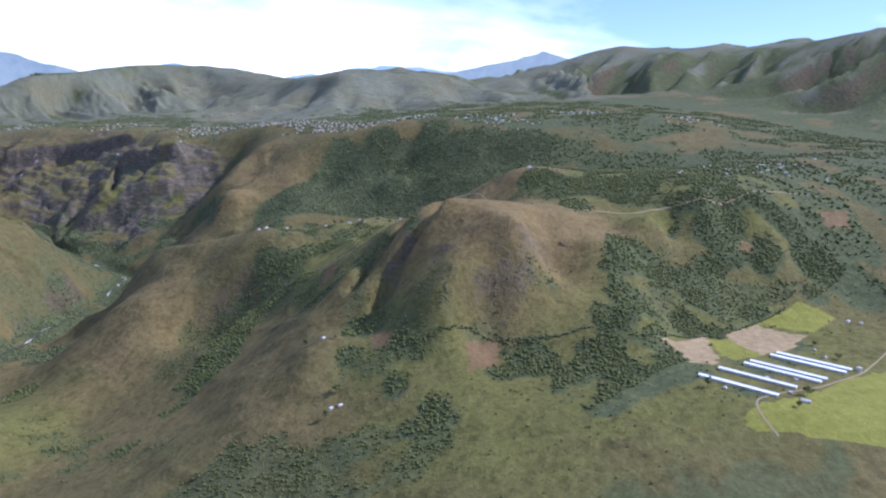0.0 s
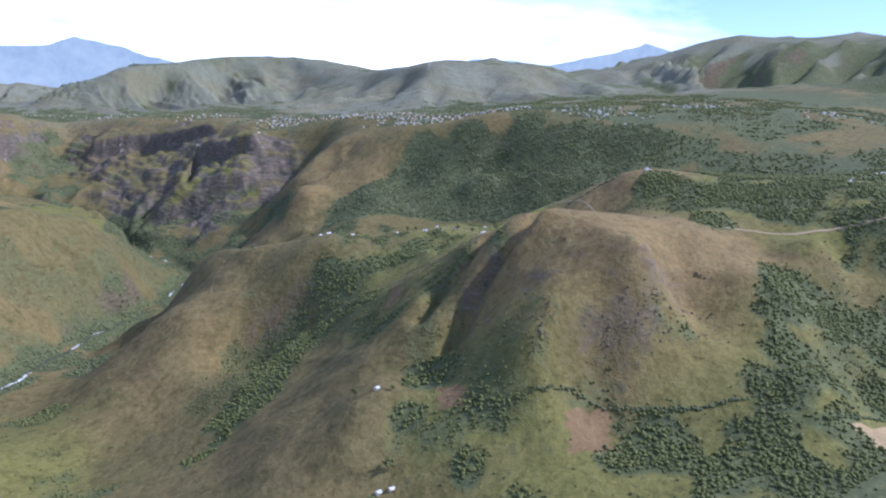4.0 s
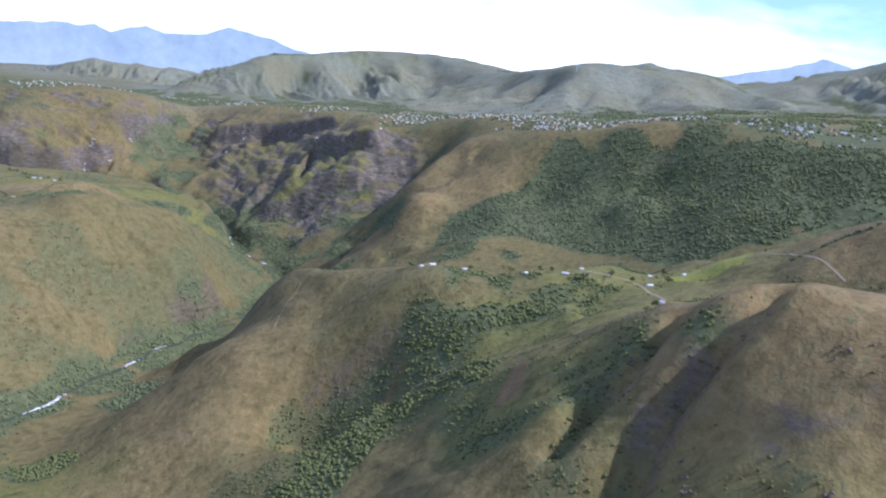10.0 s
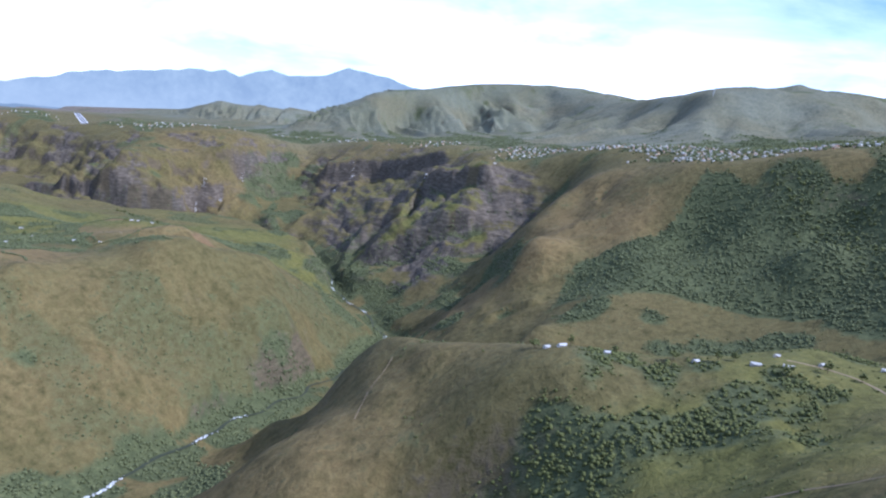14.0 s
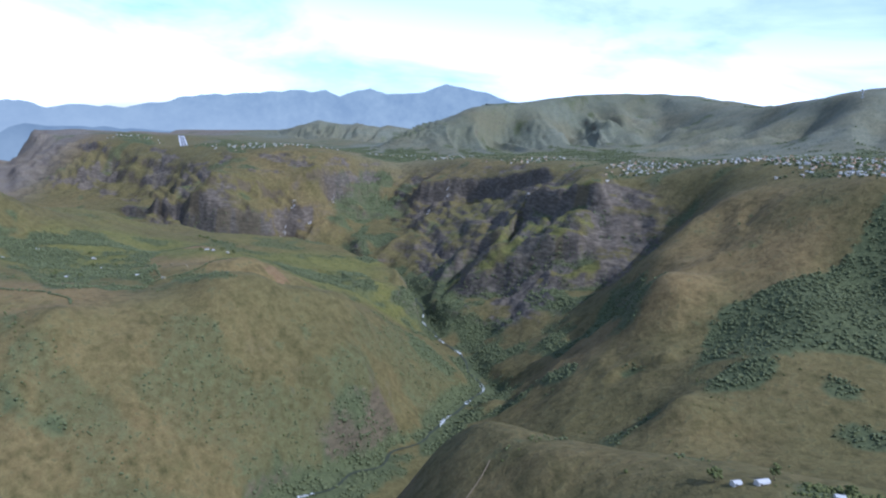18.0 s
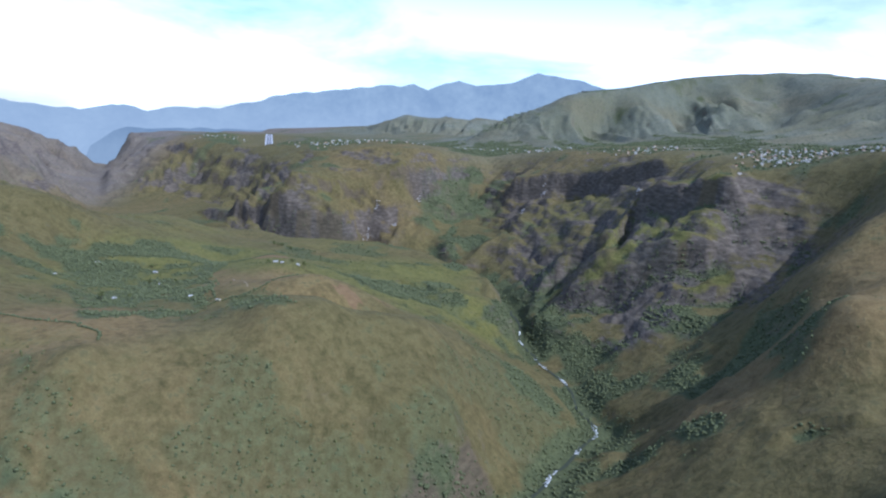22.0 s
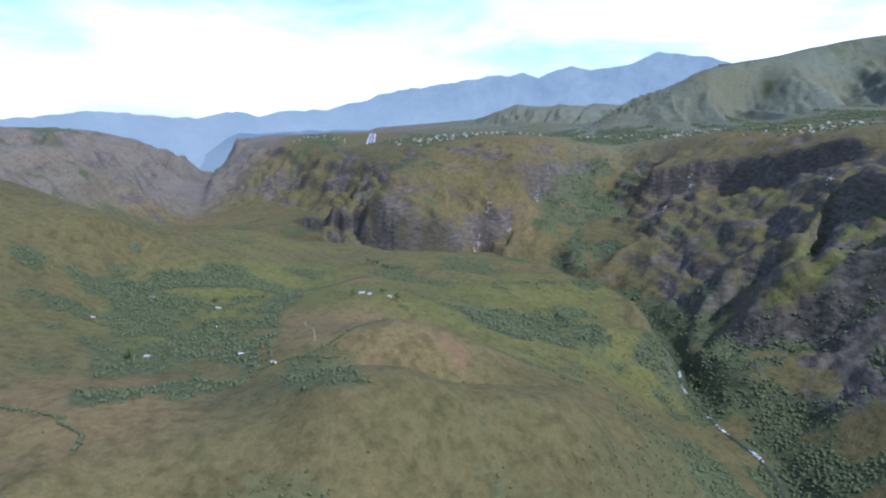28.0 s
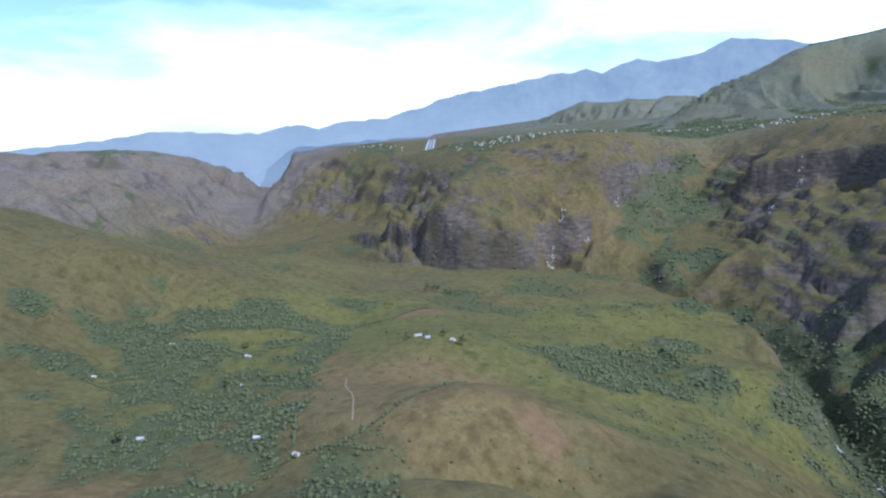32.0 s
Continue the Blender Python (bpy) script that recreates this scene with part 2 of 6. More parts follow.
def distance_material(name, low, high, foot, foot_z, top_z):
    """The air's blue haze over a far range, put into its colour, paler towards its foot: a plain glowing backdrop."""
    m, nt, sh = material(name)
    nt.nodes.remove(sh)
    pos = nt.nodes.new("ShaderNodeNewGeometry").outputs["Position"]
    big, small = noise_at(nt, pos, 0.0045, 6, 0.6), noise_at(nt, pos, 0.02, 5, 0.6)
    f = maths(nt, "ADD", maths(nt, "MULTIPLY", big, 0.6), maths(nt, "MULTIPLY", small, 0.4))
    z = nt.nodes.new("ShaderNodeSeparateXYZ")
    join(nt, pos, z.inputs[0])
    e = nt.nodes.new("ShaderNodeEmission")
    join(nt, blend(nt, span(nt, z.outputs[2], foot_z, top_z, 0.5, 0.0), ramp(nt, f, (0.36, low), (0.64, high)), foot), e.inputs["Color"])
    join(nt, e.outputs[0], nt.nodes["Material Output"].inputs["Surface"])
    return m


GROUND = ground_material()
LEAVES = leaf_material("leaves", (0.064, 0.073, 0.022), (0.138, 0.146, 0.046))
LEAVES_DARK = leaf_material("dark_leaves", (0.074, 0.086, 0.038), (0.140, 0.152, 0.066))
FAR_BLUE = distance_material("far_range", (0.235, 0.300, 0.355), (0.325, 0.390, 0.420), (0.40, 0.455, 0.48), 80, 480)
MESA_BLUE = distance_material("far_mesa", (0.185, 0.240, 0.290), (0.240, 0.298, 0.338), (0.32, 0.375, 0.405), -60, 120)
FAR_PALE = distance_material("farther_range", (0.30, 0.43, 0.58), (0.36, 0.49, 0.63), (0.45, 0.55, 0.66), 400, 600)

TIN = plain("tin_roof", (0.43, 0.42, 0.40), 0.7, 0.12, 0.6, 0.0)
BRIGHT_TIN = plain("bright_tin_roof", (0.78, 0.775, 0.76), 0.6, 0.06, 0.6)
TILE = plain("clay_tile_roof", (0.38, 0.17, 0.10), 0.85, 0.3, 0.8)
GREY_ROOF = plain("weathered_roof", (0.42, 0.40, 0.38), 0.7, 0.25, 0.6)
WHITEWASH = plain("whitewash", (0.50, 0.465, 0.40), 0.85, 0.12, 0.5)
CREAM = plain("cream_plaster", (0.62, 0.52, 0.38), 0.85, 0.15, 0.5)
BRICK = plain("brick_wall", (0.36, 0.21, 0.14), 0.9, 0.2, 0.9)
TIMBER = plain("dark_timber", (0.10, 0.065, 0.04), 0.8, 0.3, 2.0)
DARK_GLASS = plain("window_glass", (0.035, 0.04, 0.045), 0.15, 0.2, 1.0)
ASPHALT = plain("runway_asphalt", (0.17, 0.17, 0.175), 0.9, 0.15, 0.08)
PAINT = plain("runway_paint", (0.80, 0.80, 0.78), 0.7, 0.08, 0.3)
TRACK = plain("dirt_track", (0.25, 0.185, 0.11), 0.95, 0.25, 0.12)
STEEL = plain("galvanised_steel", (0.45, 0.46, 0.47), 0.4, 0.15, 2.0, 0.8)
BARK = plain("bark", (0.12, 0.085, 0.055), 0.9, 0.3, 3.0)
WATER, _wt, _ws = material("river_water")
_ws.inputs["Base Color"].default_value, _ws.inputs["Roughness"].default_value = (0.050, 0.056, 0.038, 1), 0.6
_ws.inputs["Specular IOR Level"].default_value = 0.06
relief(_wt, _ws, noise_at(_wt, _wt.nodes.new("ShaderNodeTexCoord").outputs["Object"], 0.8, 5, 0.6), 0.5, 0.3)
FOAM = plain("white_water", (0.80, 0.81, 0.80), 0.6, 0.15, 0.5, 0.0, 0.6)

# ---- landforms: crest lines, valley lines and benches, in metres ----
RUNWAY = [(-415, 2414), (-672, 3134)]
RIVER = [(-420, 560, -4), (-200, 690, 0), (-60, 790, 3), (20, 850, 5), (67, 900, 7), (96, 950, 8), (124, 988, 8), (150, 1030, 10), (176, 1040, 10), (182, 1072, 11), (208, 1080, 11), (214, 1112, 12), (240, 1128, 12), (264, 1178, 13), (288, 1232, 14), (318, 1268, 14),
         (300, 1330, 15), (292, 1386, 16), (262, 1440, 17), (246, 1506, 18), (240, 1570, 21), (228, 1630, 24), (185, 1752, 28), (90, 1862, 31), (-50, 1885, 32), (-180, 1880, 33), (-310, 1925, 34), (-430, 1985, 36), (-560, 2020, 37), (-672, 2043, 39), (-800, 2270, 42),
         (-930, 2480, 45), (-1060, 2690, 48), (-1200, 2950, 44), (-1400, 3350, 0), (-1700, 3900, -80)]
MESA_SPUR = [(-850, 2690, 164), (-770, 2500, 134), (-752, 2420, 98), (-748, 2330, 70), (-770, 2275, 52), (-730, 2153, 38)]
RIM = [ (-850, 2690, 164), (-731, 2590, 177), (-600, 2440, 178), (-450, 2330, 178), (-310, 2200, 179), (-210, 2075, 180),
       (-90, 2035, 186), (12, 2030, 192), (90, 2230, 206), (170, 2330, 214), (260, 2230, 222), (340, 2090, 228), (427, 1955, 235), (480, 1840, 243), (495, 1740, 252),
       (560, 1650, 260), (620, 1500, 272), (650, 1340, 284), (660, 1210, 291), (715, 1110, 302), (786, 1041, 318), (850, 940, 326), (885, 850, 327),
       (1000, 740, 335), (1115, 664, 344), (1300, 580, 352), (1700, 500, 380)]
PLATEAU = [(-1000, 3500, 165), (-683, 2979, 180), (-437, 2476, 182), (-200, 2900, 196), (0, 2500, 212), (100, 2900, 240), (350, 2400, 240), (520, 2050, 255),
           (610, 1682, 264), (700, 2300, 285), (750, 1900, 290), (748, 1215, 308), (900, 1450, 325), (893, 910, 331), (1000, 1650, 345), (1200, 1004, 383),
           (1187, 748, 378), (1426, 755, 390), (1050, 1250, 360), (1500, 1200, 430), (1700, 850, 430), (2000, 900, 520)]
MESA_WALL = [(-1041, 2945, 156), (-1035, 2854, 135), (-1040, 2805, 82), (-1010, 2700, 54), (-570, 2270, 80), (-1222, 3114, 157), (-1100, 3180, 163), (-900, 3300, 167), (-451, 2200, 84), (-330, 2020, 84), (-245, 1898, 84), (-210, 1917, 88), (-190, 1945, 138),
             (-101, 1900, 104), (-47, 1945, 52), (-36, 1960, 114), (23, 2033, 126), (113, 2046, 92), (128, 2152, 125), (204, 2035, 118), (228, 1961, 118), (103, 1874, 68), (330, 1960, 165)]
RIDGE_A = [(495, 1760, 251), (450, 1830, 224), (416, 1879, 195), (350, 1915, 167), (285, 1930, 138), (228, 1961, 121)]
RIDGE_B = [(560, 1600, 254), (490, 1622, 226), (428, 1636, 202), (380, 1640, 168), (330, 1610, 118), (270, 1560, 48)]
BANK_GULLY = [(500, 1680, 238), (440, 1712, 190), (380, 1735, 138), (310, 1715, 84), (230, 1680, 36)]
NOTCH = [(374, 500, 232), (358, 492, 214), (340, 477, 195), (328, 470, 180), (318, 457, 166)]
GREEN_WALL = [(464, 1557, 184), (438, 1587, 158), (407, 1580, 141), (431, 1509, 131), (300, 1850, 120), (340, 1530, 78), (500, 1560, 205)]
SIDE_STREAM = [(305, 1300, 22), (360, 1350, 48), (420, 1395, 80), (475, 1440, 108), (545, 1470, 165), (600, 1470, 225)]
SPUR = [(650, 1290, 284), (590, 1330, 262), (540, 1320, 232), (492, 1280, 185), (455, 1235, 142), (434, 1184, 135), (400, 1200, 100), (365, 1228, 58), (335, 1250, 26)]
SPUR_FACE = [(413, 996, 130), (552, 1256, 220), (607, 1110, 203), (560, 1110, 186), (495, 1035, 160), (520, 1180, 178)]
BACK_VALLEY = [(300, 1150, 30), (370, 1060, 80), (440, 960, 118), (540, 890, 140), (630, 830, 172), (720, 700, 225), (830, 600, 262)]
FOREST_WALL = [(630, 967, 170), (713, 1025, 224), (749, 1036, 264), (729, 866, 240), (800, 860, 270)]
PROMONTORY = [(246, 932, 108), (260, 906, 134), (270, 878, 150), (286, 825, 165), (342, 751, 186), (410, 735, 197), (450, 712, 199), (483, 683, 201), (530, 672, 216), (556, 675, 229), (590, 630, 262), (602, 587, 283)]
PROMONTORY_FACE = [(190, 800, 100), (130, 760, 42), (90, 800, 14), (250, 740, 128), (190, 690, 72), (120, 650, 30), (300, 700, 140), (200, 880, 60), (240, 950, 40), (310, 930, 95), (360, 870, 130), (430, 830, 140)]
GULLY = [(20, 560, 20), (120, 570, 40), (200, 580, 70), (262, 610, 104), (306, 636, 128), (335, 655, 146), (375, 665, 168), (410, 672, 186)]
SADDLE_SPUR = [(483, 683, 201), (430, 610, 210), (382, 560, 218), (345, 535, 196), (300, 495, 166), (257, 458, 144), (215, 430, 112), (150, 400, 80)]
BUTTE = [(378, 530, 232), (398, 500, 252), (425, 470, 259), (460, 445, 258), (500, 415, 248), (541, 396, 238), (575, 372, 232)]
BUTTE_FACE = [(363, 435, 222), (400, 430, 247), (427, 361, 203), (334, 585, 172), (380, 400, 196), (470, 350, 208), (330, 450, 192), (440, 560, 222), (500, 540, 225)]
BENCH = [(240, 408, 118), (302, 402, 156), (345, 356, 157), (390, 318, 163), (436, 266, 171), (480, 295, 176), (525, 300, 186), (415, 225, 170), (509, 222, 173), (560, 250, 178), (480, 150, 168),
         (600, 180, 180), (350, 250, 158), (280, 300, 138), (220, 300, 110), (300, 180, 140), (180, 380, 92), (542, 347, 206), (600, 290, 200), (680, 230, 196), (640, 100, 185)]
SECOND_HILL = [(561, 566, 280), (602, 587, 284), (648, 510, 287), (678, 426, 294), (635, 365, 281), (556, 372, 250), (700, 330, 272), (760, 400, 300), (850, 480, 305), (950, 380, 318), (900, 220, 280), (1050, 550, 322),
               (1200, 350, 345), (1200, 100, 330), (760, 120, 225)]
HILL_CREST = [(-150, 1085, 128), (-78, 1097, 131), (0, 1108, 139), (45, 1126, 145), (84, 1160, 148), (115, 1188, 145), (150, 1222, 122), (185, 1262, 96), (225, 1300, 62), (262, 1340, 28)]
LEFT_HILL = [(25, 1200, 124), (75, 1222, 118), (115, 1248, 110), (92, 1275, 118), (66, 1262, 126), (48, 1263, 130), (10, 1240, 130), (-27, 1240, 128), (-40, 1175, 118), (150, 1300, 92), (190, 1335, 68), (-121, 1150, 118), (-200, 1080, 130), (-300, 1050, 150),
             (23, 1078, 120), (60, 1010, 66), (-20, 960, 66), (-110, 980, 98), (120, 1085, 92), (165, 1130, 72), (205, 1200, 62), (160, 1175, 98)]
LEFT_BENCH = [(-34, 1389, 122), (-13, 1391, 120), (30, 1320, 108), (60, 1400, 104), (129, 1423, 82), (184, 1440, 58), (103, 1530, 78), (166, 1492, 66), (190, 1560, 62), (150, 1610, 68), (90, 1660, 74), (-20, 1670, 80), (-110, 1618, 89),
              (-128, 1223, 114), (-140, 1327, 101), (-236, 1370, 98), (-250, 1400, 110), (-150, 1450, 100), (-80, 1500, 96)]
LEFT_RIDGE = [(-292, 1316, 127), (-327, 1417, 152), (-311, 1492, 134), (-560, 1250, 215), (-640, 1800, 66), (-780, 2080, 62), (-830, 1300, 190),
              (-1304, 2486, 125), (-900, 1000, 230)]
LEFT_FAR = [(-1500, 1800, 236), (-1460, 2007, 226), (-1450, 2194, 214), (-1429, 2299, 198), (-1361, 2374, 184), (-1420, 2667, 186), (-1354, 2790, 152), (-1333, 2822, 138), (-1258, 2905, 90)]
LEFT_MID = [(-974, 1834, 199), (-935, 1954, 195), (-932, 2092, 177), (-925, 2197, 120), (-915, 2300, 55)]
LEFT_CREST = [(-530, 1330, 220), (-514, 1407, 211), (-505, 1453, 198), (-476, 1489, 176), (-428, 1512, 156), (-404, 1564, 132), (-369, 1594, 116), (-334, 1621, 119), (-297, 1646, 115), (-248, 1663, 101), (-197, 1677, 84)]
BENCH_RIM = [(-190, 1735, 82), (-110, 1770, 76), (-20, 1790, 72), (60, 1790, 68), (110, 1750, 68), (160, 1680, 72), (192, 1610, 70), (214, 1545, 62), (228, 1490, 46)]
WALL_SPUR = [(-1300, 2150, 186), (-1180, 2180, 152), (-1060, 2230, 98), (-965, 2290, 56)]
WALL_FOLD = [(-1330, 1990, 170), (-1170, 2010, 112), (-1010, 2090, 66)]
FAR_SPUR = [(-1400, 2600, 172), (-1290, 2560, 142), (-1180, 2570, 98), (-1070, 2610, 60)]
FAR_FOLD = [(-1380, 2400, 132), (-1220, 2390, 78), (-1070, 2450, 52)]
WEST_RIM = [(-933, 3075, 172), (-1061, 3009, 163), (-1102, 2986, 143), (-1134, 2967, 102), (-1170, 2944, 60)]
RANGE_SPURS = [[(401, 2932, 390), (365, 2810, 322), (335, 2700, 268)], [(653, 3020, 436), (605, 2860, 362), (560, 2715, 284)], [(955, 3095, 506), (905, 2930, 428), (850, 2780, 352), (800, 2650, 300)],
               [(1154, 2524, 444), (1065, 2450, 392), (965, 2390, 338)], [(1165, 2241, 455), (1090, 2190, 412), (1010, 2120, 372)], [(1156, 2018, 464), (1090, 1970, 418), (1040, 1890, 376)], [(1433, 1949, 504), (1385, 1830, 448), (1335, 1700, 414)], [(1604, 1935, 506), (1570, 1800, 462), (1530, 1680, 434)]]
RANGE_RAVINES = [[(525, 2940, 373), (480, 2840, 281), (448, 2740, 264)], [(792, 3030, 436), (745, 2890, 324), (700, 2740, 292)], [(1040, 2940, 450), (985, 2790, 356), (935, 2640, 322)], [(1120, 2370, 408), (1050, 2310, 338), (985, 2260, 345)], [(1130, 2120, 416), (1070, 2070, 356), (1010, 2010, 352)], [(1315, 1930, 443), (1270, 1810, 380), (1230, 1710, 388)], [(1530, 1890, 466), (1485, 1770, 406), (1445, 1660, 412)]]
LEFT_BEHIND = [(-600, 1560, 140), (-545, 1610, 105), (-480, 1650, 78), (-420, 1690, 62), (-370, 1730, 62), (-290, 1780, 62), (-660, 1660, 112)]
NEAR_LEFT = [(-60, 640, 62), (30, 655, 50), (-200, 560, 90), (-350, 420, 120), (0, 470, 50), (-150, 350, 60), (80, 480, 45), (100, 300, 55), (0, 150, 60), (-400, 900, 60), (-600, 700, 150)]
RANGE = [(160, 2880, 274), (274, 2919, 329), (401, 2932, 390), (517, 2960, 403), (653, 3020, 436), (792, 3064, 474), (955, 3095, 506), (1047, 2994, 498), (1122, 2808, 466), (1154, 2524, 444), (1165, 2241, 455),
         (1156, 2018, 464), (1227, 1974, 464), (1320, 1972, 487), (1433, 1949, 504), (1535, 1930, 514), (1604, 1935, 506), (1720, 1900, 480)]
CONE = [(-440, 3748, 200), (-355, 3816, 255), (-274, 3860, 292), (-185, 3872, 282), (-57, 3854, 290), (44, 3841, 286), (145, 3764, 266), (250, 3650, 250)]
RIGHT_RANGE = [(1900, 2020, 560), (2151, 1945, 636), (2223, 1863, 678), (2290, 1779, 706), (2316, 1661, 690), (2386, 1558, 697), (2435, 1400, 695), (2480, 1142, 716), (2450, 985, 730), (2400, 800, 740), (2300, 500, 720), (2200, 0, 640)]
RANGE_FOOT = [(-450, 3600, 192), (-280, 3560, 205), (-80, 3580, 212), (120, 3560, 226), (-620, 3850, 186), (-274, 3720, 250), (-60, 3720, 255), (640, 2650, 298), (900, 2450, 325), (330, 2650, 258), (1000, 2100, 370), (1330, 1650, 415), (1700, 1500, 455), (1900, 1300, 500), (200, 3300, 255), (-100, 3500, 222), (-500, 4000, 210), (700, 3600, 330)]
OUTER = [(-2600, 4600, -220), (-2000, 4200, -160), (-1600, 4400, -40), (-1800, 3500, -20), (-2200, 3600, -60), (-1620, 3180, 60), (-2600, 3200, -40), (-1200, 4600, 150), (-2600, 1500, 110), (-2000, 0, 200), (-2600, -600, 200), (0, -600, 80), (1200, -600, 260), (2600, -600, 500), (4200, -600, 800), (4200, 2000, 900), (4200, 4600, 700), (2600, 3500, 560),
         (1600, 2700, 430), (1600, 4600, 380), (600, 4700, 300), (2100, 2500, 500)]
LINES = [RIVER, HILL_CREST, RIM, MESA_SPUR, RIDGE_A, RIDGE_B, BANK_GULLY, NOTCH, SIDE_STREAM, SPUR, BACK_VALLEY, PROMONTORY, GULLY, SADDLE_SPUR, BUTTE, RANGE, RIGHT_RANGE, CONE, LEFT_FAR, LEFT_MID, LEFT_CREST, BENCH_RIM, WALL_SPUR, WALL_FOLD, FAR_SPUR, FAR_FOLD, WEST_RIM] + RANGE_SPURS + RANGE_RAVINES
SPOTS = [PLATEAU, MESA_WALL, GREEN_WALL, SPUR_FACE, FOREST_WALL, PROMONTORY_FACE, BUTTE_FACE, BENCH, SECOND_HILL, LEFT_HILL, LEFT_BENCH, LEFT_RIDGE, LEFT_BEHIND, NEAR_LEFT, RANGE_FOOT, OUTER]


def along(line, step):
    """Points every step metres or so along a line."""
    line = np.array(line, float)
    out = []
    for a, b in zip(line[:-1], line[1:]):
        n = max(1, int(np.hypot(*(b - a)[:2]) / step))
        out.append(a + (b - a) * np.linspace(0, 1, n, endpoint=False)[:, None])
    return np.concatenate(out + [line[-1:]])


def spread(points, x, y, weights=None):
    out = np.empty(x.size)
    for i in range(0, x.size, 20000):
        d = np.hypot(x[i:i + 20000, None] - points[None, :, 0], y[i:i + 20000, None] - points[None, :, 1])
        out[i:i + 20000] = np.sqrt(d * d + 144.0) @ weights[:-3] + weights[-3] + weights[-2] * x[i:i + 20000] + weights[-1] * y[i:i + 20000]
    return out


def landform():
    """The sheet stretched over the crests, valleys and benches: points and weights of a sum of cones."""
    p = np.concatenate([along(line, 45.0) for line in LINES] + [np.array(s, float) for s in SPOTS])
    _, keep = np.unique(np.round(p[:, :2] / 9), axis=0, return_index=True)
    p = p[np.sort(keep)]
    n = len(p)
    d = np.hypot(p[:, None, 0] - p[None, :, 0], p[:, None, 1] - p[None, :, 1])
    a = np.zeros((n + 3, n + 3))
    a[:n, :n] = np.sqrt(d * d + 144.0) - np.eye(n) * 3.0
    q = np.stack([np.ones(n), p[:, 0], p[:, 1]], 1)
    a[:n, n:], a[n:, :n] = q, q.T
    return p, np.linalg.solve(a, np.concatenate([p[:, 2], np.zeros(3)]))


def hashed(i, j, seed):
    h = (i.astype(np.int64) * 374761393 + j.astype(np.int64) * 668265263 + seed * 974634777) & 0xFFFFFFFF
    h = ((h ^ (h >> 13)) * 1274126177) & 0xFFFFFFFF
    return ((h ^ (h >> 16)) & 0xFFFF) / 65535.0


def value(x, y, size, seed):
    """Smooth noise, 0 to 1, with features of that size."""
    u, v = x / size, y / size
    i, j = np.floor(u), np.floor(v)
    f, g = u - i, v - j
    f, g = f * f * f * (f * (f * 6 - 15) + 10), g * g * g * (g * (g * 6 - 15) + 10)
    a, b, c, d = hashed(i, j, seed), hashed(i + 1, j, seed), hashed(i, j + 1, seed), hashed(i + 1, j + 1, seed)
    return a + (b - a) * f + (c - a) * g + (a - b - c + d) * f * g


def fractal(x, y, size, seed, octaves=4):
    out, amp, tot = 0, 1.0, 0
    for k in range(octaves):
        c, s = math.cos(1.1 * k), math.sin(1.1 * k)
        out, tot = out + amp * value(c * x - s * y, s * x + c * y, size / 2 ** k, seed + k), tot + amp
        amp *= 0.5
    return out / tot


def smooth(lo, hi, v):
    t = np.clip((v - lo) / (hi - lo), 0, 1)
    return t * t * (3 - 2 * t)


def line_distance(line, x, y):
    """Distance to a line in plan."""
    best = np.full(x.shape, 1e9)
    line = np.array(line, float)[:, :2]
    for a, b in zip(line[:-1], line[1:]):
        e = b - a
        t = np.clip(((x - a[0]) * e[0] + (y - a[1]) * e[1]) / (e @ e), 0, 1)
        best = np.minimum(best, np.hypot(x - a[0] - t * e[0], y - a[1] - t * e[1]))
    return best


# cliffs: lines with the higher ground to their left, the height, and the depth behind
CLIFFS_BANK = [([(171, 2097), (246, 2048), (292, 2030), (354, 1980), (396, 1905), (428, 1868), (462, 1764)], 26, 60), ([(340, 1600), (393, 1672), (436, 1618), (468, 1560), (511, 1530)], 24, 55),
          ([(270, 1570), (324, 1541), (374, 1532), (413, 1515), (451, 1499), (490, 1478)], 22, 50), ([(400, 1470), (443, 1455), (490, 1460)], 12, 30), ([(260, 1640), (310, 1650), (360, 1630)], 20, 40)]
CLIFFS_MESA = [([(-801, 2560), (-640, 2420), (-523, 2311), (-359, 2186), (-231, 2045)], 12, 60), ([(-468, 2090), (-292, 1955), (-174, 1895), (-96, 1875), (-37, 1905)], 26, 50), ([(-176, 1950), (-122, 1972), (-60, 1983), (36, 2047), (98, 2095)], 14, 45),
          ([(-600, 2330), (-500, 2254), (-372, 2158), (-228, 1995)], 10, 45), ([(64, 1519), (112, 1536), (135, 1499)], 5, 20), ([(127, 1450), (156, 1470), (195, 1481)], 6, 20), ([(390, 1100), (425, 1105), (440, 1085)], 8, 25),
          ([(339, 512), (352, 514), (370, 522)], 7, 11), ([(340, 484), (360, 484), (388, 488)], 12, 12), ([(262, 662), (285, 668), (295, 690)], 6, 16)]


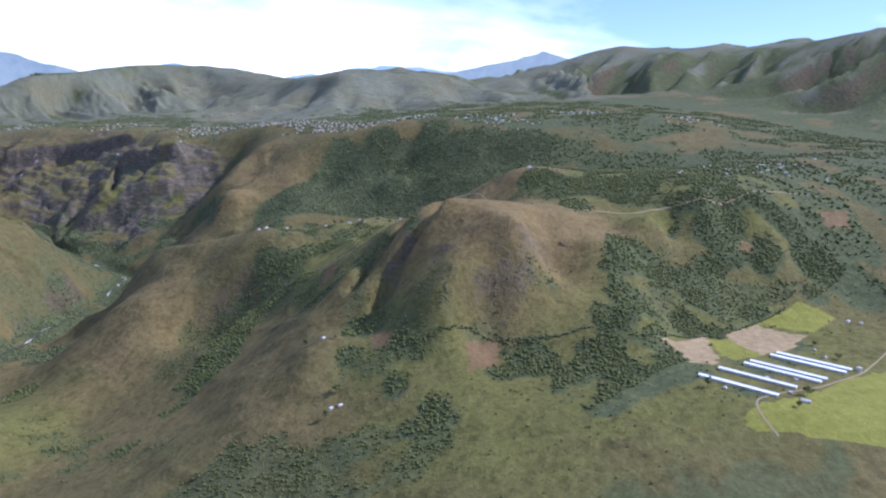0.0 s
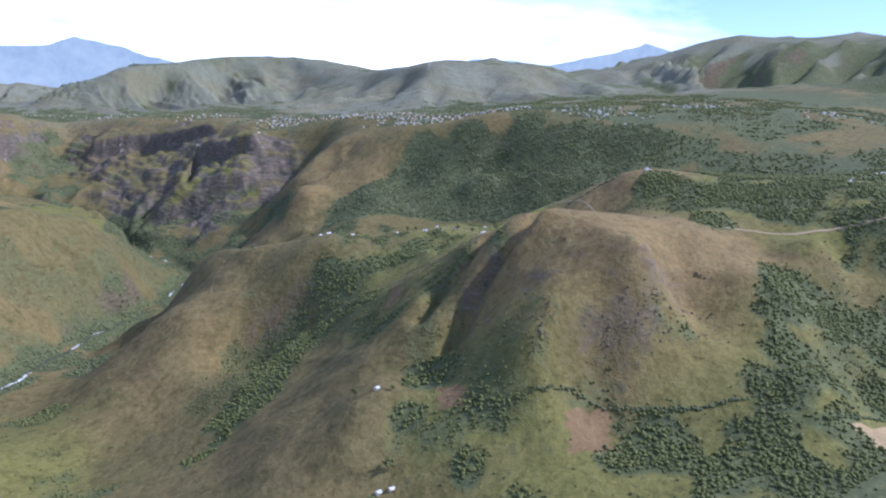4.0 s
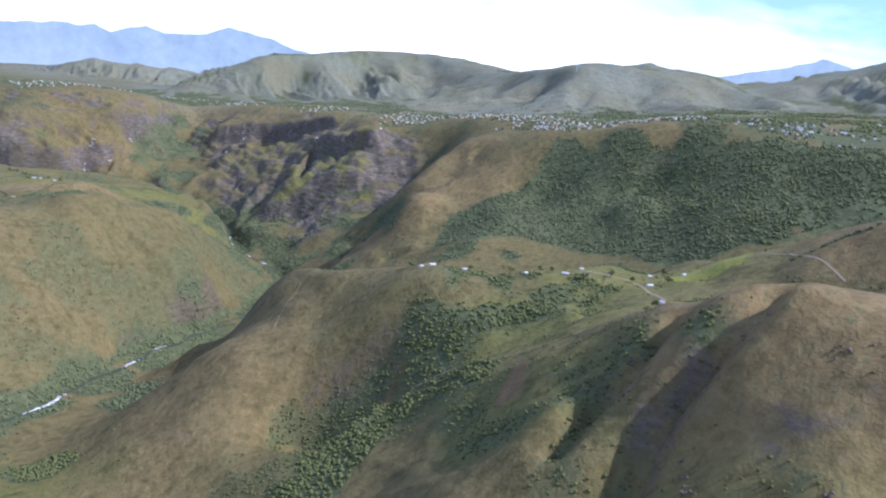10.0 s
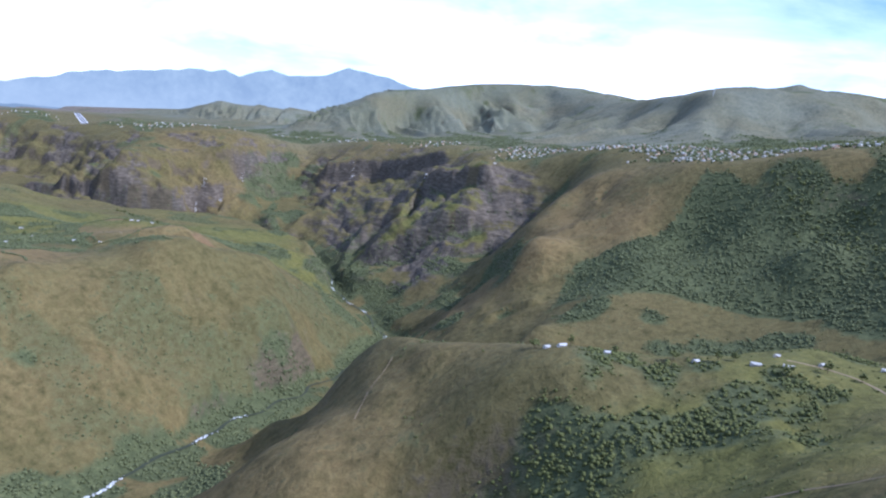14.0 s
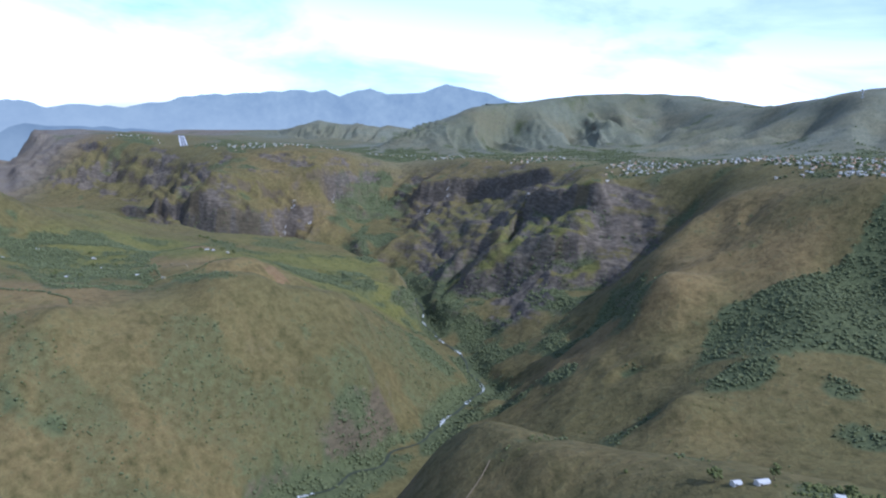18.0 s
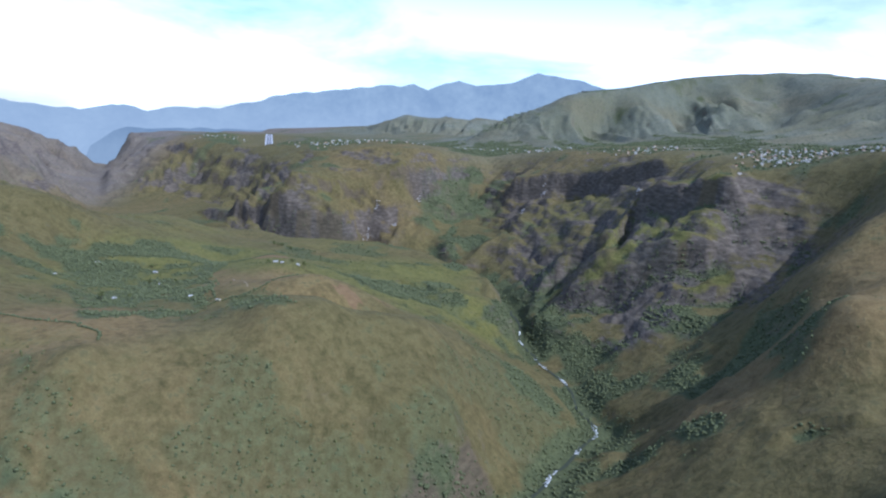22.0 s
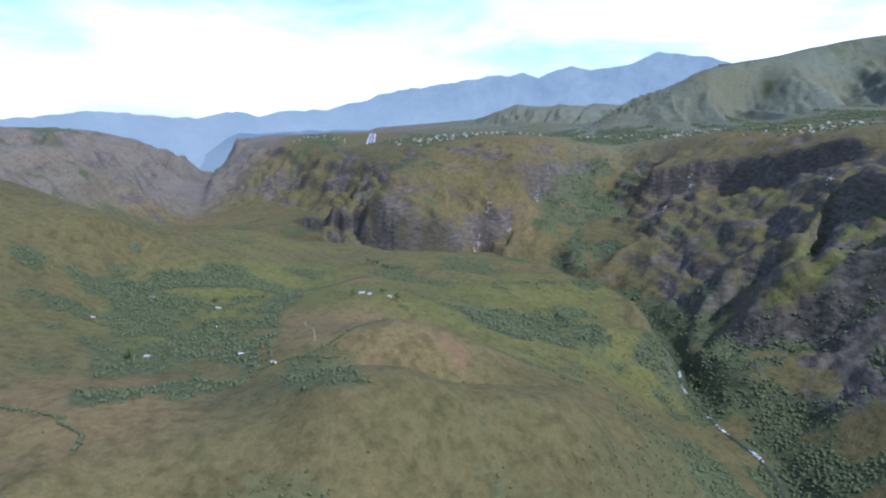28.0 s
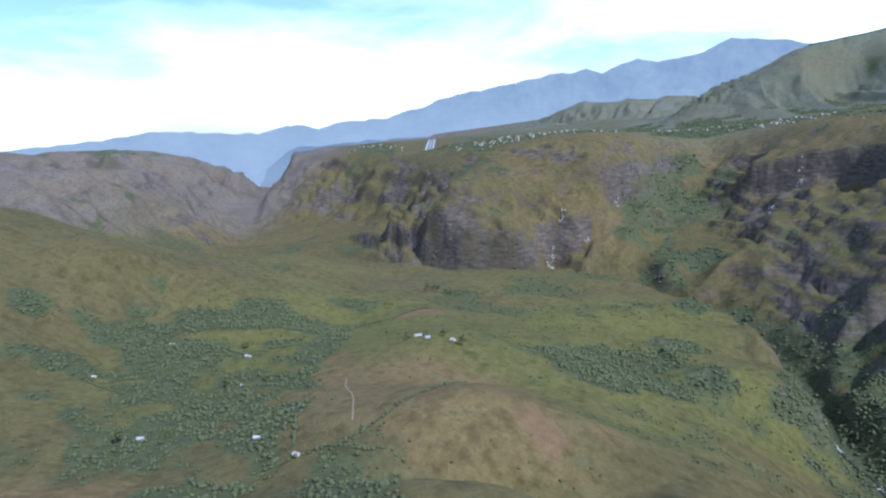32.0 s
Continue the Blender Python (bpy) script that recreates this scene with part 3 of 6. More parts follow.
def bluff(line, tall, deep, x, y):
    """A cliff along a line: the ground behind it raised, falling back with the distance, and a little hollow below."""
    line = np.array(line, float)
    out = np.zeros(x.shape)
    near = np.flatnonzero((x > line[:, 0].min() - 3 * deep) & (x < line[:, 0].max() + 3 * deep) & (y > line[:, 1].min() - 3 * deep) & (y < line[:, 1].max() + 3 * deep))
    if not near.size:
        return out
    px, py = x[near] + 22 * (fractal(x[near], y[near], 48, 7, 3) - 0.5), y[near] + 22 * (fractal(x[near], y[near], 48, 13, 3) - 0.5)
    seg = np.hypot(*np.diff(line, axis=0).T)
    start, total = np.concatenate([[0], np.cumsum(seg)]), seg.sum()
    best, side, place = np.full(px.shape, 1e9), np.zeros(px.shape), np.zeros(px.shape)
    for k in range(len(line) - 1):
        e, l = line[k + 1] - line[k], seg[k]
        t = np.clip(((px - line[k, 0]) * e[0] + (py - line[k, 1]) * e[1]) / (l * l), 0, 1)
        dx, dy = px - line[k, 0] - t * e[0], py - line[k, 1] - t * e[1]
        d = np.hypot(dx, dy)
        use = d < best
        best, side, place = np.where(use, d, best), np.where(use, np.sign(e[0] * dy - e[1] * dx) * d, side), np.where(use, (start[k] + t * l) / total, place)
    ends = smooth(0, 0.18, place) * smooth(1, 0.82, place)
    out[near] = tall * ends * (smooth(-1, 5, side) * np.exp(-np.maximum(side, 0) / deep) - 0.3 * smooth(-deep * 0.8, -4, side) * smooth(6, -4, side))
    return out


RAVINES = [[(396, 490), (372, 487), (345, 484), (322, 470)], [(378, 522), (356, 516), (335, 512), (312, 505)]]
# crests with spurs down their sides: line, spacing of the spurs, their height, how far they reach
FLUTES = [(BUTTE, 30, 5, 110), (PROMONTORY, 34, 4, 120), (SADDLE_SPUR, 30, 4, 80), (SPUR, 38, 6, 120), (HILL_CREST, 40, 5, 150), (LEFT_CREST, 50, 7, 150), (LEFT_MID, 80, 30, 300), (LEFT_FAR, 110, 48, 420), (RANGE, 150, 42, 480),
          (RIGHT_RANGE, 190, 95, 700), (CONE, 120, 60, 260), (RIDGE_A, 46, 9, 90), (RIDGE_B, 46, 9, 90), (MESA_SPUR, 60, 9, 120)]


def fluted(line, spacing, tall, reach, x, y):
    """Spurs square to a crest line, branching downwards, none on the crest itself and none past their reach."""
    line = np.array(line, float)[:, :2]
    out = np.zeros(x.shape)
    near = np.flatnonzero((x > line[:, 0].min() - reach) & (x < line[:, 0].max() + reach) & (y > line[:, 1].min() - reach) & (y < line[:, 1].max() + reach))
    if not near.size:
        return out
    px, py = x[near], y[near]
    wave = spacing * 0.9
    px, py = px + wave * (fractal(px, py, spacing * 1.6, 23, 3) - 0.5), py + wave * (fractal(px, py, spacing * 1.6, 29, 3) - 0.5)
    best, place, start = np.full(px.shape, 1e9), np.zeros(px.shape), 0.0
    for a, b in zip(line[:-1], line[1:]):
        e, l = b - a, float(np.hypot(*(b - a)))
        t = np.clip(((px - a[0]) * e[0] + (py - a[1]) * e[1]) / (l * l), 0, 1)
        d = np.hypot(px - a[0] - t * e[0], py - a[1] - t * e[1])
        turn = np.sign(e[0] * (py - a[1]) - e[1] * (px - a[0]))
        use = d < best
        best, place = np.where(use, d, best), np.where(use, start + t * l + 5000 * turn, place)
        start += l
    rise = 1 - np.abs(2 * value(place, best * 0.3, spacing, 33) - 1) * 2
    rise = rise + 0.4 * (1 - np.abs(2 * value(place, best * 0.4, spacing * 0.43, 35) - 1) * 2)
    if spacing > 100:
        # sharp ridges between ravines, in uneven steps along the crest
        k = place / spacing + 1.3 * (value(place, best * 0.12, spacing * 1.7, 33) - 0.5)
        small = place / (spacing * 0.37) + 1.5 * (value(place, best * 0.3, spacing * 0.6, 35) - 0.5)
        rise = 2 * np.abs(2 * (k - np.floor(k)) - 1) - 0.75 + 0.55 * (np.abs(2 * (small - np.floor(small)) - 1) - 0.5) * smooth(reach * 0.08, reach * 0.3, best)
    out[near] = tall * (rise - (0.75 if spacing > 100 else 0.2)) * smooth(reach * 0.04, reach * 0.4, best) * smooth(reach, reach * 0.6, best) * 0.6
    return out


# swells (+) and hollows (-) of the slopes: x, y, reach, rise
SWELLS_BENCH = [(453, 298, 26, 15), (414, 307, 26, 4), (538, 313, 26, 8), (645, 343, 26, -17), (351, 354, 26, -4), (452, 364, 26, -5), (478, 365, 26, 7),
    (499, 366, 26, 8), (355, 375, 26, -10), (553, 376, 26, 9), (348, 381, 26, 11), (387, 384, 26, 8), (301, 388, 26, -3), (388, 389, 26, 10), (434, 390, 26, -17),
    (364, 391, 26, -5), (407, 399, 26, 21), (322, 405, 26, 13), (387, 405, 26, 3), (356, 407, 26, 19)]
SWELLS_BUTTE = [(356, 444, 26, -3), (362, 450, 26, -5), (320, 451, 26, 9), (253, 455, 26, 7), (379, 459, 26, 4), (346, 460, 26, -4), (290, 466, 26, -8),
    (374, 480, 26, 10), (380, 484, 26, 6), (317, 511, 26, 11), (338, 524, 26, -4), (516, 525, 26, 6), (386, 568, 26, 5), (299, 602, 26, -4), (317, 622, 26, 9)]
SWELLS_SADDLE = [(527, 666, 34, 5), (355, 682, 34, 5), (296, 692, 34, -3), (285, 698, 34, -17), (246, 709, 34, -39), (305, 716, 34, -10), (326, 718, 34, 5),
    (331, 722, 34, 8), (482, 723, 34, 4), (389, 734, 34, -4), (292, 738, 34, 6), (566, 739, 34, 15), (489, 759, 34, 12), (246, 772, 34, -13), (277, 784, 34, -7),
    (232, 833, 34, -18), (247, 844, 34, 7), (289, 851, 34, -4), (69, 904, 34, 6), (188, 950, 34, 24), (681, 988, 34, 31), (634, 1000, 34, 5)]
SWELLS_HILL = [(-50, 1039, 34, 18), (57, 1040, 34, -12), (21, 1062, 42, 7), (77, 1062, 42, -12), (70, 1091, 42, 6), (553, 1093, 42, 8), (105, 1097, 42, -19),
    (484, 1102, 42, -10), (35, 1103, 42, -7), (696, 1116, 42, -9), (637, 1121, 42, -19), (16, 1123, 42, -7), (180, 1126, 42, 30), (-44, 1131, 42, -4),
    (-115, 1143, 42, 5), (-63, 1145, 42, 5)]
SWELLS_CREST = [(47, 1161, 42, 4), (112, 1164, 42, -10), (212, 1164, 42, -9), (110, 1166, 42, -9), (36, 1174, 42, 8), (90, 1176, 42, 4), (461, 1181, 42, 38),
    (430, 1182, 42, -16), (165, 1193, 42, 11), (194, 1201, 42, -4), (218, 1219, 42, 4), (41, 1248, 42, 11), (180, 1249, 42, -6), (-33, 1269, 42, 3), (-92, 1277, 42, -3),
    (422, 1277, 42, -9), (-278, 1285, 42, 7), (441, 1286, 42, -15)]
SWELLS_BASIN = [(559, 1290, 42, -22), (39, 1293, 42, 8), (-243, 1303, 42, -4), (154, 1303, 42, 5), (-277, 1310, 42, -7), (371, 1315, 42, 3), (378, 1342, 42, -9),
    (-211, 1360, 42, 3), (-187, 1372, 42, -6), (-225, 1377, 42, 9), (511, 1377, 42, -13), (-290, 1399, 42, -15), (-318, 1404, 42, -3), (391, 1414, 42, 7),
    (-180, 1414, 42, 8), (396, 1426, 42, 18), (-348, 1427, 42, 14), (-298, 1442, 42, -4)]
SWELLS_GORGE = [(328, 1471, 42, -7), (181, 1475, 42, 12), (304, 1481, 42, 16), (105, 1482, 42, -8), (-145, 1487, 42, -8), (158, 1505, 42, 3), (-82, 1508, 42, 5),
    (465, 1528, 42, -7), (-2, 1534, 42, -4), (458, 1542, 42, 17), (-292, 1551, 42, -3), (347, 1553, 42, -14), (-201, 1559, 42, -4), (199, 1566, 42, -7),
    (409, 1571, 42, 3), (379, 1572, 42, 6), (103, 1573, 42, -5), (179, 1601, 42, 3), (319, 1612, 42, -13), (77, 1623, 42, 5), (357, 1649, 42, -27)]
SWELLS_MESA = [(-244, 1775, 70, 12), (381, 1782, 70, 13), (77, 1791, 70, 3), (-211, 1840, 70, 10), (-394, 1913, 70, 18), (112, 1925, 70, -7), (262, 1930, 70, 23),
    (233, 1952, 70, -26), (-180, 1967, 70, 13), (-87, 1988, 70, -5), (347, 1995, 70, -13), (-46, 2001, 70, -10), (-340, 2082, 70, -29), (-321, 2116, 70, 19),
    (-371, 2120, 70, -19), (-786, 2176, 70, -12), (-552, 2327, 70, -10), (-758, 2368, 70, -4)]
HOLLOWS = [(406, 526, 24, -6), (70, 1212, 24, -11), (36, 1196, 24, -9), (106, 1226, 22, -8), (84, 1160, 20, 4), (46, 1130, 20, 4)]
SWELLS = SWELLS_BENCH + SWELLS_BUTTE + SWELLS_SADDLE + SWELLS_HILL + SWELLS_CREST + SWELLS_BASIN + SWELLS_GORGE + SWELLS_MESA + HOLLOWS


FORM = landform()


def base_height(x, y):
    z = spread(FORM[0], x, y, FORM[1])
    for cx, cy, reach, rise in SWELLS:
        near = np.flatnonzero((np.abs(x - cx) < 2.6 * reach) & (np.abs(y - cy) < 2.6 * reach))
        z[near] += rise * np.exp(-((x[near] - cx) ** 2 + (y[near] - cy) ** 2) / reach ** 2)
    return z


def height(x, y, base=None, steep=None):
    """The ground: the sheet, with gullies and ribs on the slopes, ledges on the mesa wall and lumps."""
    x, y = np.asarray(x, float).ravel(), np.asarray(y, float).ravel()
    if base is None:
        base = base_height(x, y)
    if steep is None:
        e = 14.0
        steep = np.hypot(base_height(x + e, y) - base_height(x - e, y), base_height(x, y + e) - base_height(x, y - e)) / (2 * e)
    rough = smooth(0.12, 0.6, steep)
    rim = smooth(8, 75, line_distance(RIM, x, y))
    crests = np.minimum(np.minimum(line_distance(RANGE, x, y), line_distance(RIGHT_RANGE, x, y)), line_distance(CONE, x, y))
    rough = rough * (0.15 + 0.85 * rim) * (0.2 + 0.8 * smooth(20, 260, crests))
    wx, wy = x + 40 * (fractal(x, y, 160, 71, 2) - 0.5), y + 40 * (fractal(x, y, 160, 83, 2) - 0.5)
    ribs = 1 - np.abs(2 * fractal(wx, wy, 95, 11, 4) - 1) * 2.2
    spurs = 1 - np.abs(2 * fractal(wx * 1.0, wy * 0.45, 60, 41, 3) - 1) * 2.2
    far = smooth(1300, 1900, np.hypot(x - 300, y - 700)) * smooth(250, 330, base)
    wild = 0.35 + 0.65 * smooth(1350, 1550, y)
    z = base + rough * ((ribs - 0.35) * (11 * wild + 17 * far) + (spurs - 0.35) * 9 * wild * smooth(0.5, 0.9, steep)) + (fractal(x, y, 60, 31, 4) - 0.5) * (3.0 + 5.5 * rough) * wild
    big = 1 - np.abs(2 * fractal(wx, wy, 420, 17, 4) - 1) * 2
    z = z + far * rough * big * 14
    # spurs and ravines that run down from the crests
    for line, spacing, tall, reach in FLUTES:
        z = z + fluted(line, spacing, tall, reach, x, y) * (0.35 + 0.65 * rough)
    # spurs and ledges on the walls of the canyon
    mesa = smooth(60, 150, y - 1720 + 0.25 * x) * smooth(330, 180, x) * smooth(3200, 2900, y) * smooth(35, 60, z) * smooth(0.25, 0.5, steep)
    bank = smooth(640, 560, x) * smooth(230, 300, x) * smooth(1440, 1510, y) * smooth(2080, 1980, y) * smooth(0.25, 0.5, steep)
    for line, tall, deep in CLIFFS_BANK:
        z = z + bluff(line, 1.15 * tall, deep, x, y)
    for line, tall, deep in CLIFFS_MESA:
        z = z + bluff(line, 0.8 * tall, deep, x, y)
    across, down = -0.42 * x + 0.9 * y + 18 * (fractal(x, y, 70, 91, 3) - 0.5), 0.9 * x + 0.42 * y
    crest = 1 - np.abs(2 * value(across, down * 0.22, 62, 61) - 1) * 2
    z = z + bank * rim * crest * 5
    butt = 1 - np.abs(2 * value(0.69 * x - 0.72 * y + 46 * (fractal(x, y, 110, 37, 3) - 0.5), z * 0.25, 74, 67) - 1) * 2
    z = z + mesa * rim * butt * 10
    cut = np.clip(0.4 * mesa + 0.2 * bank, 0, 1) * rim
    warp = (fractal(x, y, 190, 55, 3) - 0.5) * 90 + 0.1 * x
    for band, strength, sharp, keep, where in ((44.0, 0.6, 0.6, 0.0, cut), (17.0, 0.9, 0.55, 0.3, np.clip(mesa + 0.5 * bank, 0, 1) * rim), (7.5, 0.75, 0.5, 0.25, np.clip(mesa + 0.4 * bank, 0, 1) * rim)):
        k = (z + warp) / band
        step = np.floor(k) + smooth(sharp, 0.97, k - np.floor(k))
        some = smooth(keep, keep + 0.2, fractal(x, y, 130, 43, 3))
        z = z + where * some * strength * (step - k + 0.2) * band
    # ravines down the flank of the butte
    for line in RAVINES:
        z = z - 13 * np.exp(-(line_distance(line, x + 6 * (fractal(x, y, 20, 3, 2) - 0.5), y) / 6.5) ** 2)
    # the river's bed
    d = line_distance(RIVER, x, y)
    bed = np.interp(y, [500, 900, 1268, 1500, 1800, 2400, 3400], [-4, 7, 14, 18, 31, 40, 60])
    near = smooth(24, 5, d)
    z = z * (1 - near) + near * np.minimum(z, bed)
    # the levelled strip of the runway, and the yard of the sheds
    near = smooth(120, 45, line_distance(RUNWAY, x, y))
    z = z * (1 - near) + near * 182.0
    near = smooth(110, 55, np.hypot(x - 476, y - 200))
    return z * (1 - near) + near * (172 + 0.03 * (x - 476))


# ---- the ground ----
def steps(marks):
    """Grid lines: (from, to, step) stretches, one after the other."""
    out = [marks[0][0]]
    for lo, hi, d in marks:
        n = max(1, round((hi - lo) / d))
        out += [lo + (hi - lo) * (k + 1) / n for k in range(n)]
    return np.array(out)


GX = steps([(-2600, -1750, 50), (-1750, -800, 12), (-800, -350, 6), (-350, 800, 4.2), (800, 1250, 10), (1250, 2000, 22), (2000, 4200, 50)])
GY = steps([(-600, 100, 40), (100, 700, 4.4), (700, 2150, 4.6), (2150, 2600, 7), (2600, 3400, 20), (3400, 4900, 45)])
gx, gy = np.meshgrid(GX, GY)
gz0 = base_height(gx.ravel(), gy.ravel()).reshape(gx.shape)
dy_, dx_ = np.gradient(gz0, GY, GX)
gz = height(gx, gy, gz0.ravel(), np.hypot(dx_, dy_).ravel()).reshape(gx.shape)
dy_, dx_ = np.gradient(gz, GY, GX)
gsteep = np.hypot(dx_, dy_)


def ground(x, y):
    """The height of the built sheet."""
    x, y = np.asarray(x, float), np.asarray(y, float)
    i = np.clip(np.searchsorted(GX, x) - 1, 0, len(GX) - 2)
    j = np.clip(np.searchsorted(GY, y) - 1, 0, len(GY) - 2)
    u, v = (x - GX[i]) / (GX[i + 1] - GX[i]), (y - GY[j]) / (GY[j + 1] - GY[j])
    a, b, c, d = gz[j, i], gz[j, i + 1], gz[j + 1, i], gz[j + 1, i + 1]
    return np.where(u + v < 1, a + u * (b - a) + v * (c - a), d + (1 - u) * (c - d) + (1 - v) * (b - d))


def sheet(name, verts, faces, mat, shade=True):
    me = bpy.data.meshes.new(name)
    verts, faces = np.asarray(verts, np.float32), np.asarray(faces, np.int32)
    n, k = faces.shape
    me.vertices.add(len(verts))
    me.vertices.foreach_set("co", verts.ravel())
    me.loops.add(n * k)
    me.loops.foreach_set("vertex_index", faces.ravel())
    me.polygons.add(n)
    me.polygons.foreach_set("loop_start", np.arange(0, n * k, k, dtype=np.int32))
    me.polygons.foreach_set("use_smooth", np.full(n, shade))
    me.materials.append(mat)
    me.update(calc_edges=True)
    return me



# ---- what covers the ground: woods, rock, dry grass; crops, soil, red earth ----
# round patches (x, y, radius) and field outlines, in plan
WOODS_NEAR = [(312, 672, 19), (287, 663, 22), (256, 646, 24), (226, 612, 25), (324, 704, 17), (355, 722, 21), (380, 722, 18), (405, 693, 18), (129, 897, 36), (291, 461, 18), (269, 435, 11), (423, 312, 26), (467, 316, 24), (360, 331, 21), (341, 334, 14), (397, 306, 14), (546, 312, 27), (498, 295, 17), (504, 357, 22),
    (525, 338, 22)]
WOODS_HILL = [(570, 532, 23), (566, 487, 24), (594, 468, 27), (615, 437, 27), (656, 427, 23), (659, 388, 28), (630, 341, 26), (534, 447, 15), (603, 351, 25), (591, 381,
    20), (607, 324, 20), (858, 389, 47), (873, 329, 47), (743, 249, 33), (691, 274, 31), (636, 302, 24), (576, 322, 22), (703, 230, 31)]
WOODS_WALL = [(512, 1068, 42), (571, 1038, 42), (641, 1028, 43), (703, 1008, 51), (726, 945, 49), (765, 908, 42), (816, 887, 43), (657, 1101, 38), (716, 1069, 39), (774,
    1016, 38), (816, 933, 44), (479, 1015, 19), (520, 982, 19), (662, 898, 32), (696, 860, 31), (749, 827, 32), (663, 1153, 20)]
WOODS_SADDLE = [(353, 722, 17), (363, 686, 16), (386, 677, 16), (336, 688, 14), (332, 632, 16), (412, 687, 15), (412, 646, 12), (310, 664, 14), (387, 717, 16), (440, 706,
    10)]
WOODS_LEFT = [(32, 1070, 26), (58, 1020, 31), (92, 1035, 25), (40, 990, 24), (148, 1090, 24), (226, 1206, 31), (135, 1049, 26), (255, 1332, 22), (25, 960, 30), (71, 958,
    29), (210, 1212, 31), (242, 1284, 23), (253, 1225, 27), (180, 1186, 20), (37, 1082, 21), (28, 1066, 17)]
WOODS_CANYON = [(320, 1361, 26), (350, 1332, 31), (382, 1305, 30), (405, 1259, 23), (430, 1265, 23), (454, 1274, 23), (237, 1626, 25), (246, 1575, 20), (219, 1667, 22),
    (146, 1910, 32), (123, 2053, 36), (137, 2174, 39), (131, 1548, 20), (115, 1434, 21), (258, 1659, 31), (251, 1618, 22), (303, 1404, 35), (345, 1423, 36), (392, 1440,
    37), (427, 1402, 29), (231, 1637, 32), (249, 1553, 23), (103, 2084, 39), (128, 2158, 42)]
WOODS_BASIN = [(98, 1503, 26), (81, 1414, 23), (-209, 1377, 31), (-243, 1351, 31), (-213, 1423, 32), (-245, 1410, 22), (-212, 1469, 29), (-180, 1268, 21), (-131, 1262,
    16), (-77, 1251, 18), (16, 1180, 10), (27, 1193, 8), (70, 1430, 18), (95, 1450, 19), (96, 1656, 13), (158, 1471, 15), (-97, 1576, 7), (-86, 1145, 25), (-263, 1359,
    37), (-159, 1462, 31), (-270, 1277, 24)]
WOODS_RIVER = [(0, 830, 40), (40, 860, 34), (100, 930, 30), (150, 1000, 28), (200, 1080, 28), (80, 780, 24), (250, 1150, 30), (290, 1200, 26), (330, 1225, 22), (255, 1290, 26),
    (300, 1440, 26), (240, 1400, 22), (215, 1480, 20), (270, 1550, 30), (230, 1600, 28), (170, 1690, 34), (320, 1180, 24)]
# bare rock and green benches on the walls of the canyon
ROCK_BANK = [(226, 2004, 26), (245, 1901, 24), (283, 2004, 26), (329, 2000, 26), (366, 1925, 25), (400, 1835, 23), (425, 1774, 22), (456, 1759, 22), (199, 1962, 25), (261, 1823, 23), (187, 1818, 23), (245, 1765, 22), (381, 1634, 19), (410, 1627, 19), (444, 1596, 18), (482, 1542, 18), (496, 1512, 17), (310, 1492, 16), (328, 1457, 16), (295, 1523, 17), (353, 1489, 16), (383, 1513, 17), (407, 1510, 17), (421, 1468, 16), (446, 1499, 17), (474, 1502, 17), (489, 1459, 16), (336, 1428, 15), (389, 1455, 16), (367, 1438, 15)]
ROCK_MESA = [(-462, 2240, 29), (-397, 2216, 28), (-482, 2225, 29), (-185, 1903, 22), (-167, 1884, 21), (-141, 1867, 21), (-235, 1873, 22), (-89, 1864, 21), (-46, 1940, 22), (-634, 2298, 32), (-585, 2318, 31), (-698, 2227, 31), (-692, 2148, 30), (-572, 2182, 29), (-270, 1959, 23), (-527, 2202, 29), (-318, 1970, 24), (-62, 1912, 21), (38, 2038, 23), (-32, 1956, 22), (-408, 2039, 26), (-682, 2276, 32)]
BENCHES = [(425, 1519, 14), (402, 1523, 14), (468, 1524, 15), (438, 1464, 14), (365, 1567, 15), (335, 1567, 15), (273, 1542, 15), (469, 1472, 14), (340, 1818, 19), (459, 1628, 16), (473, 1576, 16), (282, 1611, 16), (359, 1635, 16), (-129, 1958, 22), (-102, 1939, 22), (-73, 1987, 23), (88, 1994, 23), (56, 1932, 22), (-3, 2007, 23), (-199, 2007, 24), (-223, 1950, 23)]
ROCK_BUTTE = [(343, 488, 10), (360, 487, 10), (380, 487, 9), (342, 515, 8), (357, 515, 8), (398, 408, 10), (422, 396, 10), (443, 394, 10), (358, 436, 10), (358, 420, 10), (375, 486, 10), (404, 394, 10), (430, 385, 10), (360, 495, 9), (354, 492, 9), (375, 497, 9), (346, 510, 9), (361, 446, 9), (364, 428, 9), (379, 427, 9)]
